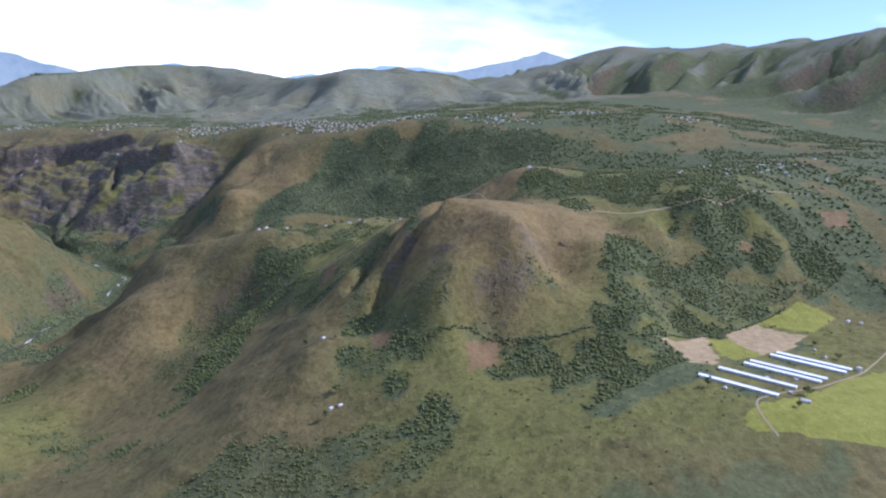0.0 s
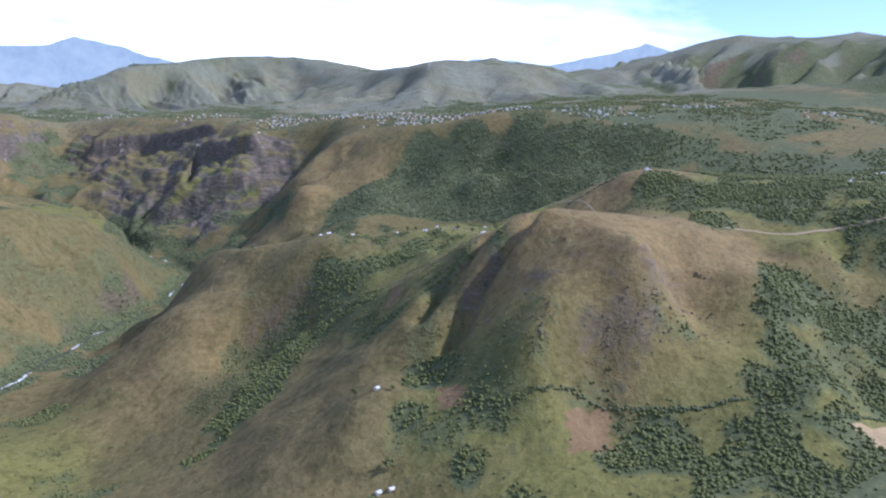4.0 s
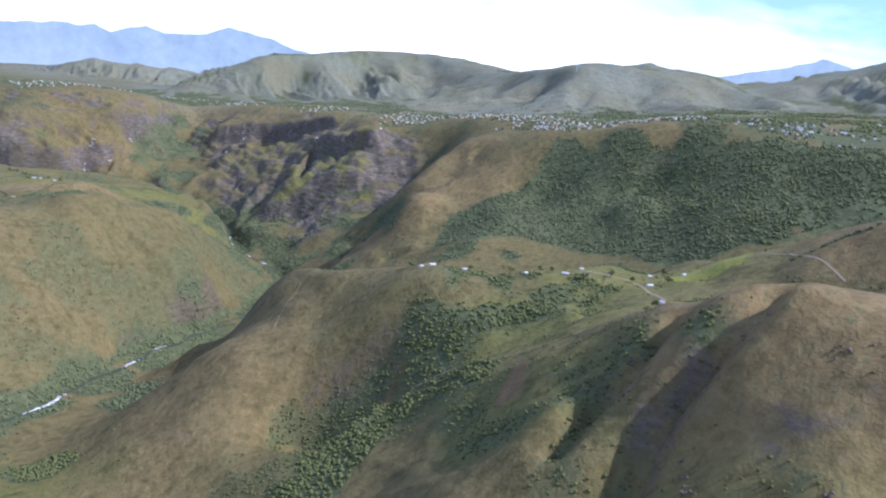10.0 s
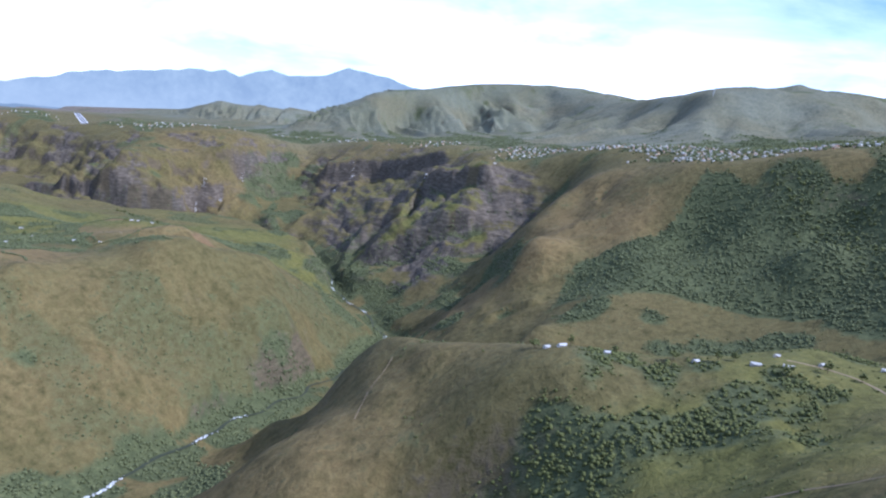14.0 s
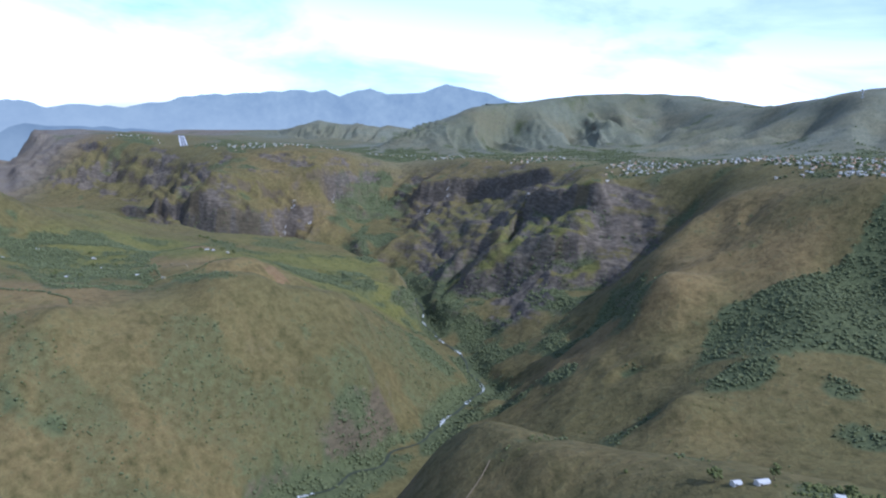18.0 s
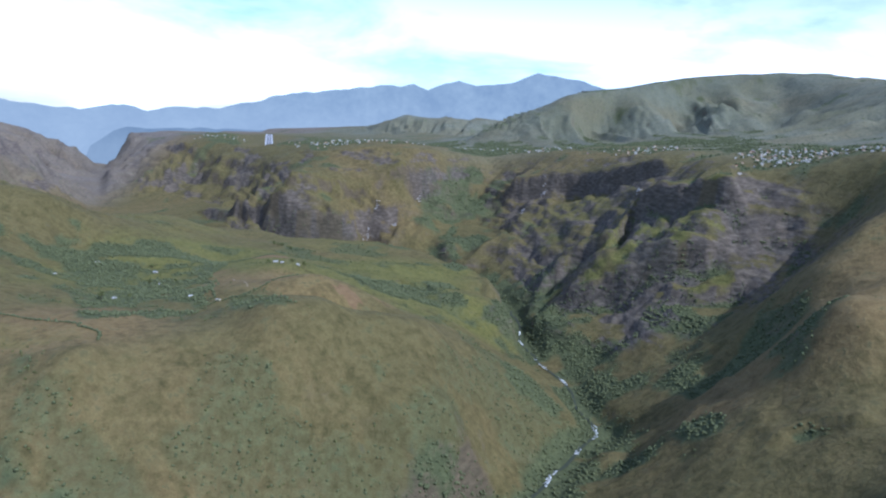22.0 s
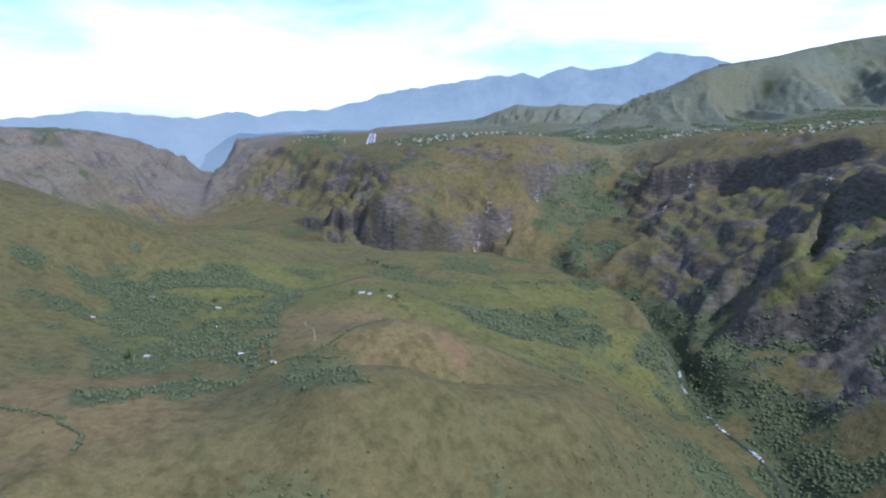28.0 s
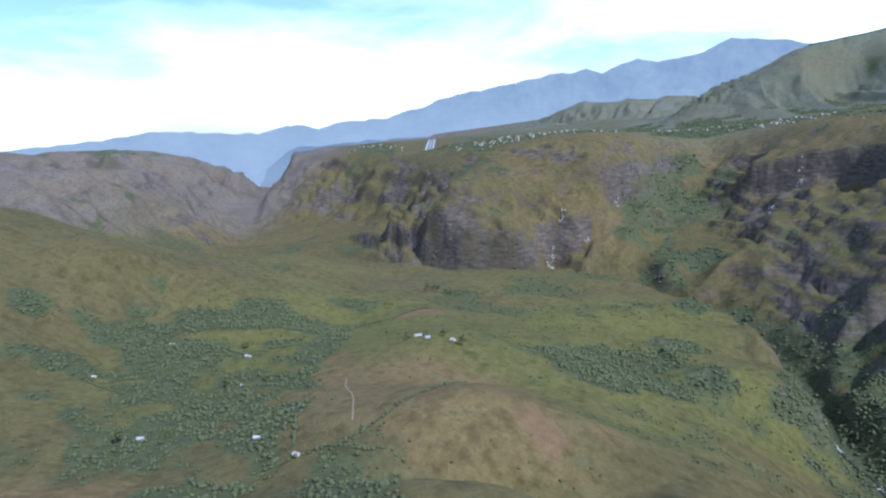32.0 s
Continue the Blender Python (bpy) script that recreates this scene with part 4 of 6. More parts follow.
# low thickets
WOODS_SHOULDER = [(376, 737, 14), (511, 931, 22), (407, 724, 14), (560, 909, 22), (568, 876, 21), (439, 694, 13), (387, 707, 13), (403, 695, 13), (409, 677, 12), (364, 689, 12), (378, 678, 12), (394, 669, 12), (364, 720, 13), (426, 668, 13), (451, 678, 13), (390, 726, 13), (595, 854, 21), (601, 903, 23), (369, 750, 14), (545, 926, 22), (506, 725, 16)]
THICKET_HOLLOW = [(35, 1419, 12), (81, 1342, 11), (87, 1411, 13), (106, 1505, 15), (133, 1456, 15), (148, 1377, 14), (109, 1361, 11), (144, 1305, 11), (183, 1355, 14), (204, 1341, 13), (-15, 1212, 9), (-2, 1221, 9), (14, 1214, 9),
    (-125, 1275, 13), (-94, 1201, 13), (-75, 1221, 10), (-80, 1156, 15), (-59, 1162, 13), (-8, 1180, 13), (-7, 1155, 10), (-49, 1181, 14), (-110, 1180, 14), (-140, 1215, 14), (-170, 1180, 15), (-30, 1150, 12)]
WOODS_BENCH = [(424, 257, 13), (424, 230, 13), (468, 230, 14), (464, 207, 14), (396, 209, 12), (379, 239, 12), (414, 193, 12), (370, 212, 12), (573, 264, 17), (604, 244, 17), (359, 246, 12), (332, 241, 12), (638, 252, 18), (687, 255, 19), (551, 237, 16), (717, 260, 20), (735, 240, 20), (507, 207, 15), (531, 250, 16), (506, 265, 15), (390, 226, 12), (277, 341, 12), (273, 375, 13), (257, 331, 12)]
THICKET_BASIN = [(-239, 1290, 14), (-202, 1286, 13), (-193, 1318, 14), (-127, 1266, 12), (-126, 1305, 13), (-49, 1217, 10), (-208, 1391, 16), (-161, 1401, 15), (-147, 1452, 16), (-170, 1235, 12), (-266, 1297, 15), (-143, 1251, 12), (-42, 1193, 9), (-264, 1372, 16), (-302, 1353, 16), (-326, 1329, 16), (-196, 1458, 17), (-140, 1481, 16), (-214, 1363, 15), (-223, 1244, 13), (-232, 1335, 15), (-103, 1340, 13)]
THICKET_KNOLL = [(74, 1433, 14), (96, 1419, 13), (104, 1527, 16), (49, 1478, 15), (33, 1420, 13), (-20, 1574, 18), (92, 1798, 23), (112, 1804, 23), (-90, 1588, 18), (93, 1321, 11), (116, 1325, 11), (148, 1352, 12), (47, 1361, 12), (156, 1449, 14), (128, 1430, 14), (94, 1253, 9)]
THICKET_GORGE = [(221, 1693, 21), (231, 1625, 19), (253, 1656, 20), (268, 1624, 19), (214, 1508, 16), (251, 1561, 17), (263, 1502, 16), (278, 1524, 17), (219, 1738, 22), (197, 1771, 22), (120, 1927, 26), (100, 2027, 29), (132, 2076, 30), (157, 2146, 30), (183, 2158, 30), (100, 1883, 25), (138, 1818, 23), (146, 1792, 23), (70, 2062, 29), (61, 1977, 27)]
THICKET_SLOPE = [(46, 1087, 16), (57, 1068, 15), (58, 1042, 15), (-19, 1008, 15), (210, 1243, 19), (236, 1216, 19), (249, 1182, 18), (215, 1149, 17), (276, 1297, 21), (302, 1363, 23), (182, 1148, 17), (1, 1001, 14), (-48, 1018, 15), (194, 1282, 20), (256, 1302, 21), (88, 1060, 15), (24, 1031, 15)]
THICKET_CANYON = [(356, 1319, 22), (387, 1287, 21), (413, 1250, 20), (434, 1204, 19), (462, 1212, 19), (375, 1172, 18), (251, 1582, 28), (268, 1504, 26), (233, 1665, 30), (268, 1466, 25), (415, 1174, 18), (319, 1332, 22), (346, 1393, 23)]
THICKET_SADDLE = [(352, 735, 13), (365, 709, 13), (373, 678, 12), (343, 668, 12), (399, 692, 13), (398, 651, 12), (342, 629, 11), (323, 638, 11), (302, 633, 11), (287, 627, 11), (339, 588, 10), (432, 673, 13), (371, 562, 9), (319, 672, 12), (370, 627, 11), (358, 571, 9), (347, 693, 12), (335, 706, 12), (295, 657, 11), (278, 654, 11)]
THICKET_LEFT = [(256, 1251, 26), (238, 1196, 25), (127, 1068, 21), (115, 1021, 20), (96, 1000, 20), (62, 965, 19), (43, 966, 19), (86, 968, 19), (38, 989, 20), (238, 1614, 30), (255, 1521, 30), (52, 1046, 21), (66, 1024, 20), (181, 1115, 23), (215, 1122, 23), (158, 1060, 21)]
THICKET_HILL = [(228, 602, 16), (202, 646, 17), (288, 654, 18), (325, 660, 18), (370, 679, 19), (230, 657, 17), (304, 489, 14), (303, 454, 13), (351, 340, 12), (374, 334, 12), (410, 310, 12), (463, 306, 13), (529, 313, 15), (407, 290, 12), (501, 367, 15), (556, 352, 16), (579, 318, 16), (580, 497, 18), (587, 437, 17), (638, 414, 18), (686, 388, 19), (694, 340, 19), (607, 360, 17), (634, 316, 17), (654, 461, 19), (498, 328, 14), (596, 346, 16), (577, 294, 16)]
THICKETS = [THICKET_HOLLOW, THICKET_BASIN, THICKET_KNOLL, THICKET_GORGE, THICKET_SLOPE, THICKET_CANYON, THICKET_SADDLE, THICKET_LEFT, THICKET_HILL]
WOODS = [WOODS_NEAR, WOODS_HILL, WOODS_WALL, WOODS_SADDLE, WOODS_LEFT, WOODS_CANYON, WOODS_BASIN, WOODS_RIVER, WOODS_BENCH, WOODS_SHOULDER]
CROPS = [[(558, 262), (623, 255), (625, 225), (583, 228), (568, 249)],
         [(498, 268), (513, 257), (500, 227), (470, 229), (472, 243)],
         [(396, 182), (418, 179), (445, 172), (512, 167), (560, 158), (438, 112), (421, 132), (404, 150), (384, 174)],
         [(495, 690), (538, 696), (561, 671), (532, 645), (511, 650)]]
SOILS = [[(517, 267), (556, 261), (575, 225), (527, 222), (500, 227), (513, 257)],
         [(447, 277), (508, 274), (483, 259), (455, 232), (436, 243), (448, 267)]]
PASTURES = [[(-236, 1391), (-157, 1426), (-146, 1409), (-228, 1380)],
            [(345, 233), (390, 231), (404, 221), (415, 186), (406, 181), (378, 194), (364, 197), (348, 218)],
            [(307, 259), (320, 257), (339, 232), (337, 222), (331, 214), (316, 230)],
            [(-175, 1098), (-132, 1096), (-80, 1100), (-60, 1076), (-100, 1060), (-155, 1062)],
            [(551, 425), (602, 389), (595, 373), (537, 372), (534, 407)],
            [(-84, 1445), (-71, 1486), (-15, 1418), (-2, 1371), (-23, 1348), (-51, 1361)]]
# woods with an outline of their own, and how thick they stand
GROVES = [([(430, 320), (444, 312), (460, 278), (446, 244), (440, 230), (403, 224), (375, 240), (341, 236), (329, 253), (334, 283), (370, 308), (392, 300)], 0.95),
          ([(363, 356), (376, 337), (369, 321), (348, 321), (344, 334)], 0.9),
          ([(479, 331), (576, 316), (635, 264), (614, 258), (555, 272), (460, 282), (437, 307)], 0.55),
          ([(488, 366), (619, 321), (624, 300), (582, 308), (495, 325), (462, 354)], 0.7),
          ([(550, 505), (600, 560), (740, 640), (868, 713), (945, 621), (900, 520), (873, 382), (890, 299), (732, 233), (683, 270), (656, 296), (613, 324), (600, 366), (572, 420)], 0.85),
          ([(-297, 1338), (-255, 1421), (-178, 1460), (-113, 1437), (-103, 1346), (-47, 1252), (-53, 1218), (-36, 1195), (-56, 1140), (-138, 1179), (-197, 1224), (-201, 1278), (-259, 1296)], 0.7),
          ([(-18, 1208), (4, 1212), (47, 1161), (57, 1145), (39, 1134), (9, 1144)], 0.6),
          ([(31, 1434), (70, 1520), (108, 1496), (122, 1410), (93, 1377), (64, 1377)], 0.75),
          ([(240, 1743), (276, 1638), (272, 1546), (247, 1619), (220, 1727)], 0.95),
          ([(136, 2158), (187, 2123), (170, 2074), (116, 2017), (115, 1906), (152, 1835), (143, 1764), (101, 1919), (105, 2034)], 0.9),
          ([(170, 565), (235, 585), (270, 622), (310, 655), (350, 672), (345, 700), (310, 690), (270, 650), (225, 628), (165, 600)], 0.95)]
REDS = [[(752, 303), (781, 290), (752, 274), (727, 287)],
        [(335, 373), (359, 364), (343, 342), (320, 352)],
        [(620, 316), (637, 323), (639, 311), (629, 307)],
        [(292, 442), (300, 426), (291, 408), (283, 423)],
        [(319, 576), (329, 587), (349, 609), (334, 572), (324, 564)],
        [(-115, 1505), (-80, 1538), (-61, 1518), (-96, 1489)],
        [(58, 1254), (68, 1272), (80, 1268), (90, 1258), (82, 1246)]]
DRY = [(425, 450, 95), (400, 500, 60), (480, 420, 60), (-20, 1290, 70), (30, 1250, 60), (575, 560, 40), (-90, 1120, 60)]
BARE_SPUR = [(520, 1240, 70), (460, 1200, 55), (590, 1300, 55), (560, 1190, 55), (400, 1205, 40)]
FADED = [(210, 770, 90), (160, 720, 70), (260, 830, 60), (520, 1240, 70), (460, 1200, 60), (390, 1210, 50), (590, 1300, 50), (340, 560, 30)]
DRY_KNOLL = [(-62, 1318, 34), (-22, 1332, 34), (12, 1325, 30), (36, 1285, 22), (0, 1258, 20), (-60, 1285, 26), (-95, 1360, 18), (100, 1285, 14), (-10, 1290, 24)]


def patches(circles, x, y, soft=0.35):
    out = np.zeros(x.shape)
    for cx, cy, r in circles:
        i0, i1 = np.searchsorted(GX, [cx - 1.6 * r - 30, cx + 1.6 * r + 30])
        j0, j1 = np.searchsorted(GY, [cy - 1.6 * r - 30, cy + 1.6 * r + 30])
        d = np.hypot(x[j0:j1, i0:i1] - cx, y[j0:j1, i0:i1] - cy) / r
        out[j0:j1, i0:i1] = np.maximum(out[j0:j1, i0:i1], smooth(1 + soft, 1 - soft, d))
    return out


def inside(outline, x, y):
    hit = np.zeros(x.shape, bool)
    for (ax, ay), (bx, by) in zip(outline, outline[1:] + outline[:1]):
        hit ^= ((ay > y) != (by > y)) & (x < (bx - ax) * (y - ay) / (by - ay + 1e-9) + ax)
    return hit


lumpy = fractal(gx, gy, 45, 5, 4)
patchy = fractal(gx, gy, 170, 19, 4)
wide = fractal(gx, gy, 420, 27, 4)
woods = np.zeros(gx.shape)
DENSE = (0.85, 0.9, 1.0, 0.8, 0.4, 0.9, 0.9, 0.95, 0.8, 0.75)
for some, thick in zip(WOODS, DENSE):
    woods = np.maximum(woods, thick * smooth(0.2, 0.8, patches(some, gx, gy, 0.85) + (lumpy - 0.5) * 1.7))
for some in THICKETS:
    woods = np.maximum(woods, (0.8 if some in (THICKET_BASIN, THICKET_GORGE, THICKET_CANYON) else 0.46) * smooth(0.15, 0.85, patches(some, gx, gy, 0.95) + (lumpy - 0.5) * 1.9))
woods = np.maximum(woods, 0.95 * smooth(30, 12, line_distance(RIVER, gx, gy)) * smooth(0.25, 0.45, lumpy) * smooth(2000, 1900, gy))
fields = np.zeros((*gx.shape, 3))
for kind, outlines in ((0, CROPS), (1, SOILS), (2, REDS)):
    for o in outlines:
        fields[..., kind][inside(o, gx, gy)] = 1
tilled = fields.max(-1)
# groves and gardens on the plateau and the wooded hill behind, thickets in the folds of the far range
plateau = smooth(150, 190, gz) * smooth(0.35, 0.15, gsteep) * smooth(1000, 1300, gy + 0.9 * gx) * smooth(3400, 3000, gy)
groves = plateau * smooth(0.40, 0.56, lumpy * 0.6 + patchy * 0.4)
forest = inside([(470, 1095), (560, 1010), (630, 925), (720, 835), (800, 750), (930, 740), (900, 850), (860, 930), (785, 1030), (705, 1105), (665, 1190), (600, 1135), (520, 1130)], gx + 30 * (lumpy - 0.5), gy + 30 * (patchy - 0.5))
for outline, thick in GROVES:
    groves = np.maximum(groves, thick * inside(outline, gx + 26 * (lumpy - 0.5), gy + 26 * (patchy - 0.5)) * smooth(0.30, 0.52, fractal(gx, gy, 30, 47, 3)))
groves = np.maximum(groves, forest * (0.72 + 0.28 * smooth(0.35, 0.55, lumpy)))
hill = smooth(620, 720, gx) * smooth(900, 700, gy)
groves = np.maximum(groves, hill * smooth(0.38, 0.52, lumpy * 0.5 + patchy * 0.5))
folds = smooth(-300, 300, gx) * (0.35 + 0.65 * smooth(0.40, 0.58, wide * 0.5 + patchy * 0.5)) * smooth(1500, 1900, np.hypot(gx - 200, gy - 700)) * 0.35
# thickets in the hollows of the slopes
hollow = np.zeros(gx.shape)
hollow[4:-4, 4:-4] = (gz[:-8, 4:-4] + gz[8:, 4:-4] + gz[4:-4, :-8] + gz[4:-4, 8:]) / 4 - gz[4:-4, 4:-4]
hollow = smooth(1.2, 4.5, hollow + (lumpy - 0.5) * 4) * smooth(0.2, 0.4, gsteep) * smooth(1900, 1700, gy) * 0.7
strays = smooth(0.60, 0.70, lumpy * 0.5 + patchy * 0.5) * 0.8
parched = np.maximum(np.maximum(patches(DRY, gx, gy, 0.6), patches(DRY_KNOLL, gx, gy, 0.7)), np.maximum(0.35 * patches(FADED, gx, gy, 0.6), 0.65 * patches(BARE_SPUR, gx, gy, 0.6)))
hollow, strays = hollow * (1 - 0.85 * parched), strays * (1 - 0.7 * parched) * 0.7
pasture = np.zeros(gx.shape, bool)
for outline in PASTURES:
    pasture |= inside(outline, gx, gy)
woods = np.maximum(np.maximum(woods, groves), np.maximum(np.maximum(folds, hollow), strays)) * (1 - tilled) * (1 - 0.9 * pasture)
runway_clear = smooth(60, 110, line_distance([(-400, 2400), (-690, 3180)], gx, gy))
woods = woods * runway_clear
cover = np.zeros((*gx.shape, 3))
cover[..., 0] = woods
woods = woods * smooth(2, 5.5, line_distance(RIVER, gx, gy))
canyon = smooth(1400, 1520, gy + 0.2 * gx) * smooth(2500, 2350, gy + 0.55 * gx) * smooth(620, 520, gx) * smooth(30, 60, gz)
stone = np.maximum(patches(ROCK_BANK, gx, gy, 0.95), patches(ROCK_MESA, gx, gy, 0.95)) * 0.6 + 0.15 + (fractal(gx, gy, 34, 87, 4) - 0.5) * 1.6
bands = fractal(0.12 * (gx - 0.6 * gy) + 20 * (patchy - 0.5), 1.0 * gz + 14 * (lumpy - 0.5), 13, 89, 3)
stone = stone + (bands - 0.5) * 2.6
sheer = smooth(0.22, 0.5, gsteep)
grassy = patches(BENCHES, gx, gy, 0.6)
# crags: broken ledges where the rock is bare
crag = canyon * sheer * np.clip(smooth(0.35, 0.8, stone) - 0.7 * grassy, 0, 1)
k = (gz + (fractal(gx, gy, 80, 57, 3) - 0.5) * 26) / 10.0
gz = gz + crag * ((1 - np.abs(2 * fractal(gx, gy, 30, 63, 3) - 1) * 2 - 0.3) * 5 + 0.8 * (np.floor(k) + smooth(0.5, 0.95, k - np.floor(k)) - k) * 10.0)
cover[..., 1] = canyon * sheer * np.clip(0.2 + 0.25 * smooth(150, 260, gx) + 0.6 * smooth(0.35, 0.9, stone) - 0.6 * grassy, 0, 1)
# lush grass; grey-green scrub of the ranges and thin dry scrub beyond the canyon, both with painted haze
LUSH = [(-320, 1620, 60), (-240, 1655, 60), (-420, 1530, 50), (130, 1640, 70), (-40, 1720, 90), (48, 1232, 36), (22, 1222, 26), (-40, 1395, 45), (-60, 1420, 130), (60, 1400, 110), (150, 1450, 80), (-160, 1330, 120), (-150, 1480, 110), (60, 1580, 110), (470, 690, 90), (400, 650, 80), (430, 280, 120), (530, 240, 120), (320, 420, 60), (330, 560, 40),
        (600, 480, 80), (660, 380, 110), (420, 1560, 60), (350, 1850, 80), (300, 300, 100), (40, 700, 100)]
cover[..., 1] = np.maximum(cover[..., 1], 0.3 * smooth(0.3, 0.9, patches(ROCK_BUTTE, gx, gy, 0.9) + (fractal(gx, gy, 22, 97, 3) - 0.5) * 1.8))
growth = np.zeros((*gx.shape, 3))
growth[..., 0] = smooth(0.15, 0.85, np.maximum(np.maximum(patches(LUSH, gx, gy, 0.8) * 0.9, grassy * np.where(gx < 200, 0.3, 0.85)), 1.2 * pasture) + (lumpy - 0.5) * 0.9) * (1 - 0.92 * parched)
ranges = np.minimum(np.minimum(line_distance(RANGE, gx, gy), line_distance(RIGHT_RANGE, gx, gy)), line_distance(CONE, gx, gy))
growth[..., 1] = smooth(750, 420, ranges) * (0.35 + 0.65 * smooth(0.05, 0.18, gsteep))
growth[..., 0] = growth[..., 0] * (1 - 0.6 * smooth(1680, 1760, gy + 0.3 * np.abs(gx - 300)))
east = smooth(760, 900, gx) * smooth(1750, 1500, gy) * smooth(0.42, 0.58, fractal(gx, gy, 130, 205, 3))
cover[..., 0] = np.maximum(cover[..., 0], 0.75 * east)
growth[..., 2] = smooth(-640, -860, gx) * smooth(1500, 1750, gy - 0.2 * gx)
cover[..., 2] = 0.21 + 0.35 * smooth(-600, -900, gx) + 0.62 * parched + 0.2 * smooth(0.4, 0.65, wide)
nx, ny = len(GX), len(GY)
k = (np.arange(ny - 1)[:, None] * nx + np.arange(nx - 1)[None, :]).ravel()
tri = np.concatenate([np.stack([k, k + 1, k + nx], 1), np.stack([k + 1, k + nx + 1, k + nx], 1)])
land = sheet("ground", np.stack([gx.ravel(), gy.ravel(), gz.ravel()], 1), tri, GROUND)
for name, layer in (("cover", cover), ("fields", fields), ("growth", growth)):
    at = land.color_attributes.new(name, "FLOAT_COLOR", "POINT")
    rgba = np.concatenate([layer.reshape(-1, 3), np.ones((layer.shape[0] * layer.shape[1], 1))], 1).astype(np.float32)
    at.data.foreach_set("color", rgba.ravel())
tagged(new("ground", land), "grassy ravines, wooded gullies and a cliff-edged plateau", "terrain", kind="structure")


# ---- far ranges ----
def far_range(name, label, crest, foot, mat, depth, seed):
    """A range whose crest runs through (x, y, z) places, with spurs down to its foot."""
    c = along(crest, 28.0)
    n, rows = len(c), 14
    way = np.gradient(c[:, :2], axis=0)
    side = np.stack([way[:, 1], -way[:, 0]], 1) / np.linalg.norm(way, axis=1)[:, None]
    s = np.cumsum(np.hypot(*way.T))
    verts = []
    for r in range(rows):
        t = r / (rows - 1)
        rib = (np.array([value(s, s * 0 + r * 17.0, 130, seed), value(s, s * 0 + r * 29.0, 50, seed + 3)]) - 0.5)
        z = c[:, 2] + (foot - c[:, 2]) * t ** 0.85 + (rib[0] * 60 + rib[1] * 26) * math.sin(math.pi * t)
        z = z + (value(s, s * 0, 70, seed + 9) - 0.5) * 14 * (1 - t) + (value(s, s * 0, 31, seed + 5) - 0.5) * 7 * (1 - t)
        off = t * depth + rib[0] * 90 * math.sin(math.pi * t)
        verts.append(np.concatenate([c[:, :2] + side * off[:, None], z[:, None]], 1))
    k = (np.arange(rows - 1)[:, None] * n + np.arange(n - 1)[None, :]).ravel()
    faces = np.stack([k, k + n, k + n + 1, k + 1], 1)
    return tagged(new(name, sheet(name, np.concatenate(verts), faces, mat)), label, "mountains", kind="structure")

FAR_CREST = [(-3732, 3390, 111), (-3454, 3732, 147), (-3093, 4098, 181), (-2875, 4285, 214), (-2632, 4470, 198), (-2389, 4632, 179), (-2183, 4754, 228), (-2060, 4820, 200), (-1900, 4900, 232), (-1666, 5004, 247),
             (-1458, 5085, 305), (-1245, 5156, 375), (-1025, 5219, 408), (-803, 5272, 451), (-463, 5331, 487), (-367, 5343, 466), (-163, 5363, 541), (-47, 5370, 510), (101, 5376, 540), (211, 5377, 560),
             (359, 5375, 625), (606, 5361, 600), (787, 5343, 554), (994, 5314, 535), (1199, 5276, 475)]
MESA_CREST = [(-2110, 4262, -60), (-2091, 4265, -12), (-2041, 4290, 34), (-1990, 4322, 82), (-1926, 4360, 106), (-1712, 4474, 118), (-1400, 4600, 130), (-1000, 4700, 140)]
PALE_CREST = [(960, 4790, 430), (1120, 4760, 520), (1280, 4725, 575), (1456, 4676, 615), (1586, 4635, 600), (1848, 4539, 580), (2107, 4424, 594), (2298, 4327, 636), (2483, 4220, 687), (2753, 4042, 736), (2956, 3888, 729),
              (3122, 3748, 714), (3326, 3553, 713)]
HAZY_CREST = [(2885, 3778, 666), (3022, 3663, 727), (3151, 3544, 782), (3298, 3395, 831), (3400, 3284, 885), (3482, 3188, 854), (3568, 3080, 837), (3688, 2918, 823)]
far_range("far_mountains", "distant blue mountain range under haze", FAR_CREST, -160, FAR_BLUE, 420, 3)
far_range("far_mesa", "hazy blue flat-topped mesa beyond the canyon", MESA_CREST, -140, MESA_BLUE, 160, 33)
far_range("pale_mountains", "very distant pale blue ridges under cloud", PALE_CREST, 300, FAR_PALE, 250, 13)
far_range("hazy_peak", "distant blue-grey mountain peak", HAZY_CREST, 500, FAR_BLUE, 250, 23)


# ---- trees and scrub ----
def ball(level):
    bm = bmesh.new()
    bmesh.ops.create_icosphere(bm, subdivisions=level, radius=1.0)
    v = np.array([p.co[:] for p in bm.verts])
    f = np.array([[p.index for p in q.verts] for q in bm.faces])
    bm.free()
    return v, f


def crowns(level, kinds, seed):
    """Uneven crown shapes: lobes and dents on a rounded form, flat below."""
    rng = np.random.default_rng(seed)
    v, f = ball(level)
    out = []
    for _ in range(kinds):
        lobes = rng.normal(size=(6, 3))
        lobes /= np.linalg.norm(lobes, axis=1)[:, None]
        near = np.maximum(0, v @ lobes.T - 0.45)
        r = 0.72 + near @ rng.uniform(0.3, 0.9, 6) + rng.uniform(-0.13, 0.13, len(v))
        p = v * r[:, None]
        p[:, 2] = np.where(p[:, 2] < -0.35, -0.35 + 0.2 * (p[:, 2] + 0.35), p[:, 2]) * rng.uniform(0.75, 1.1) + 0.5
        out.append(p)
    return out, f


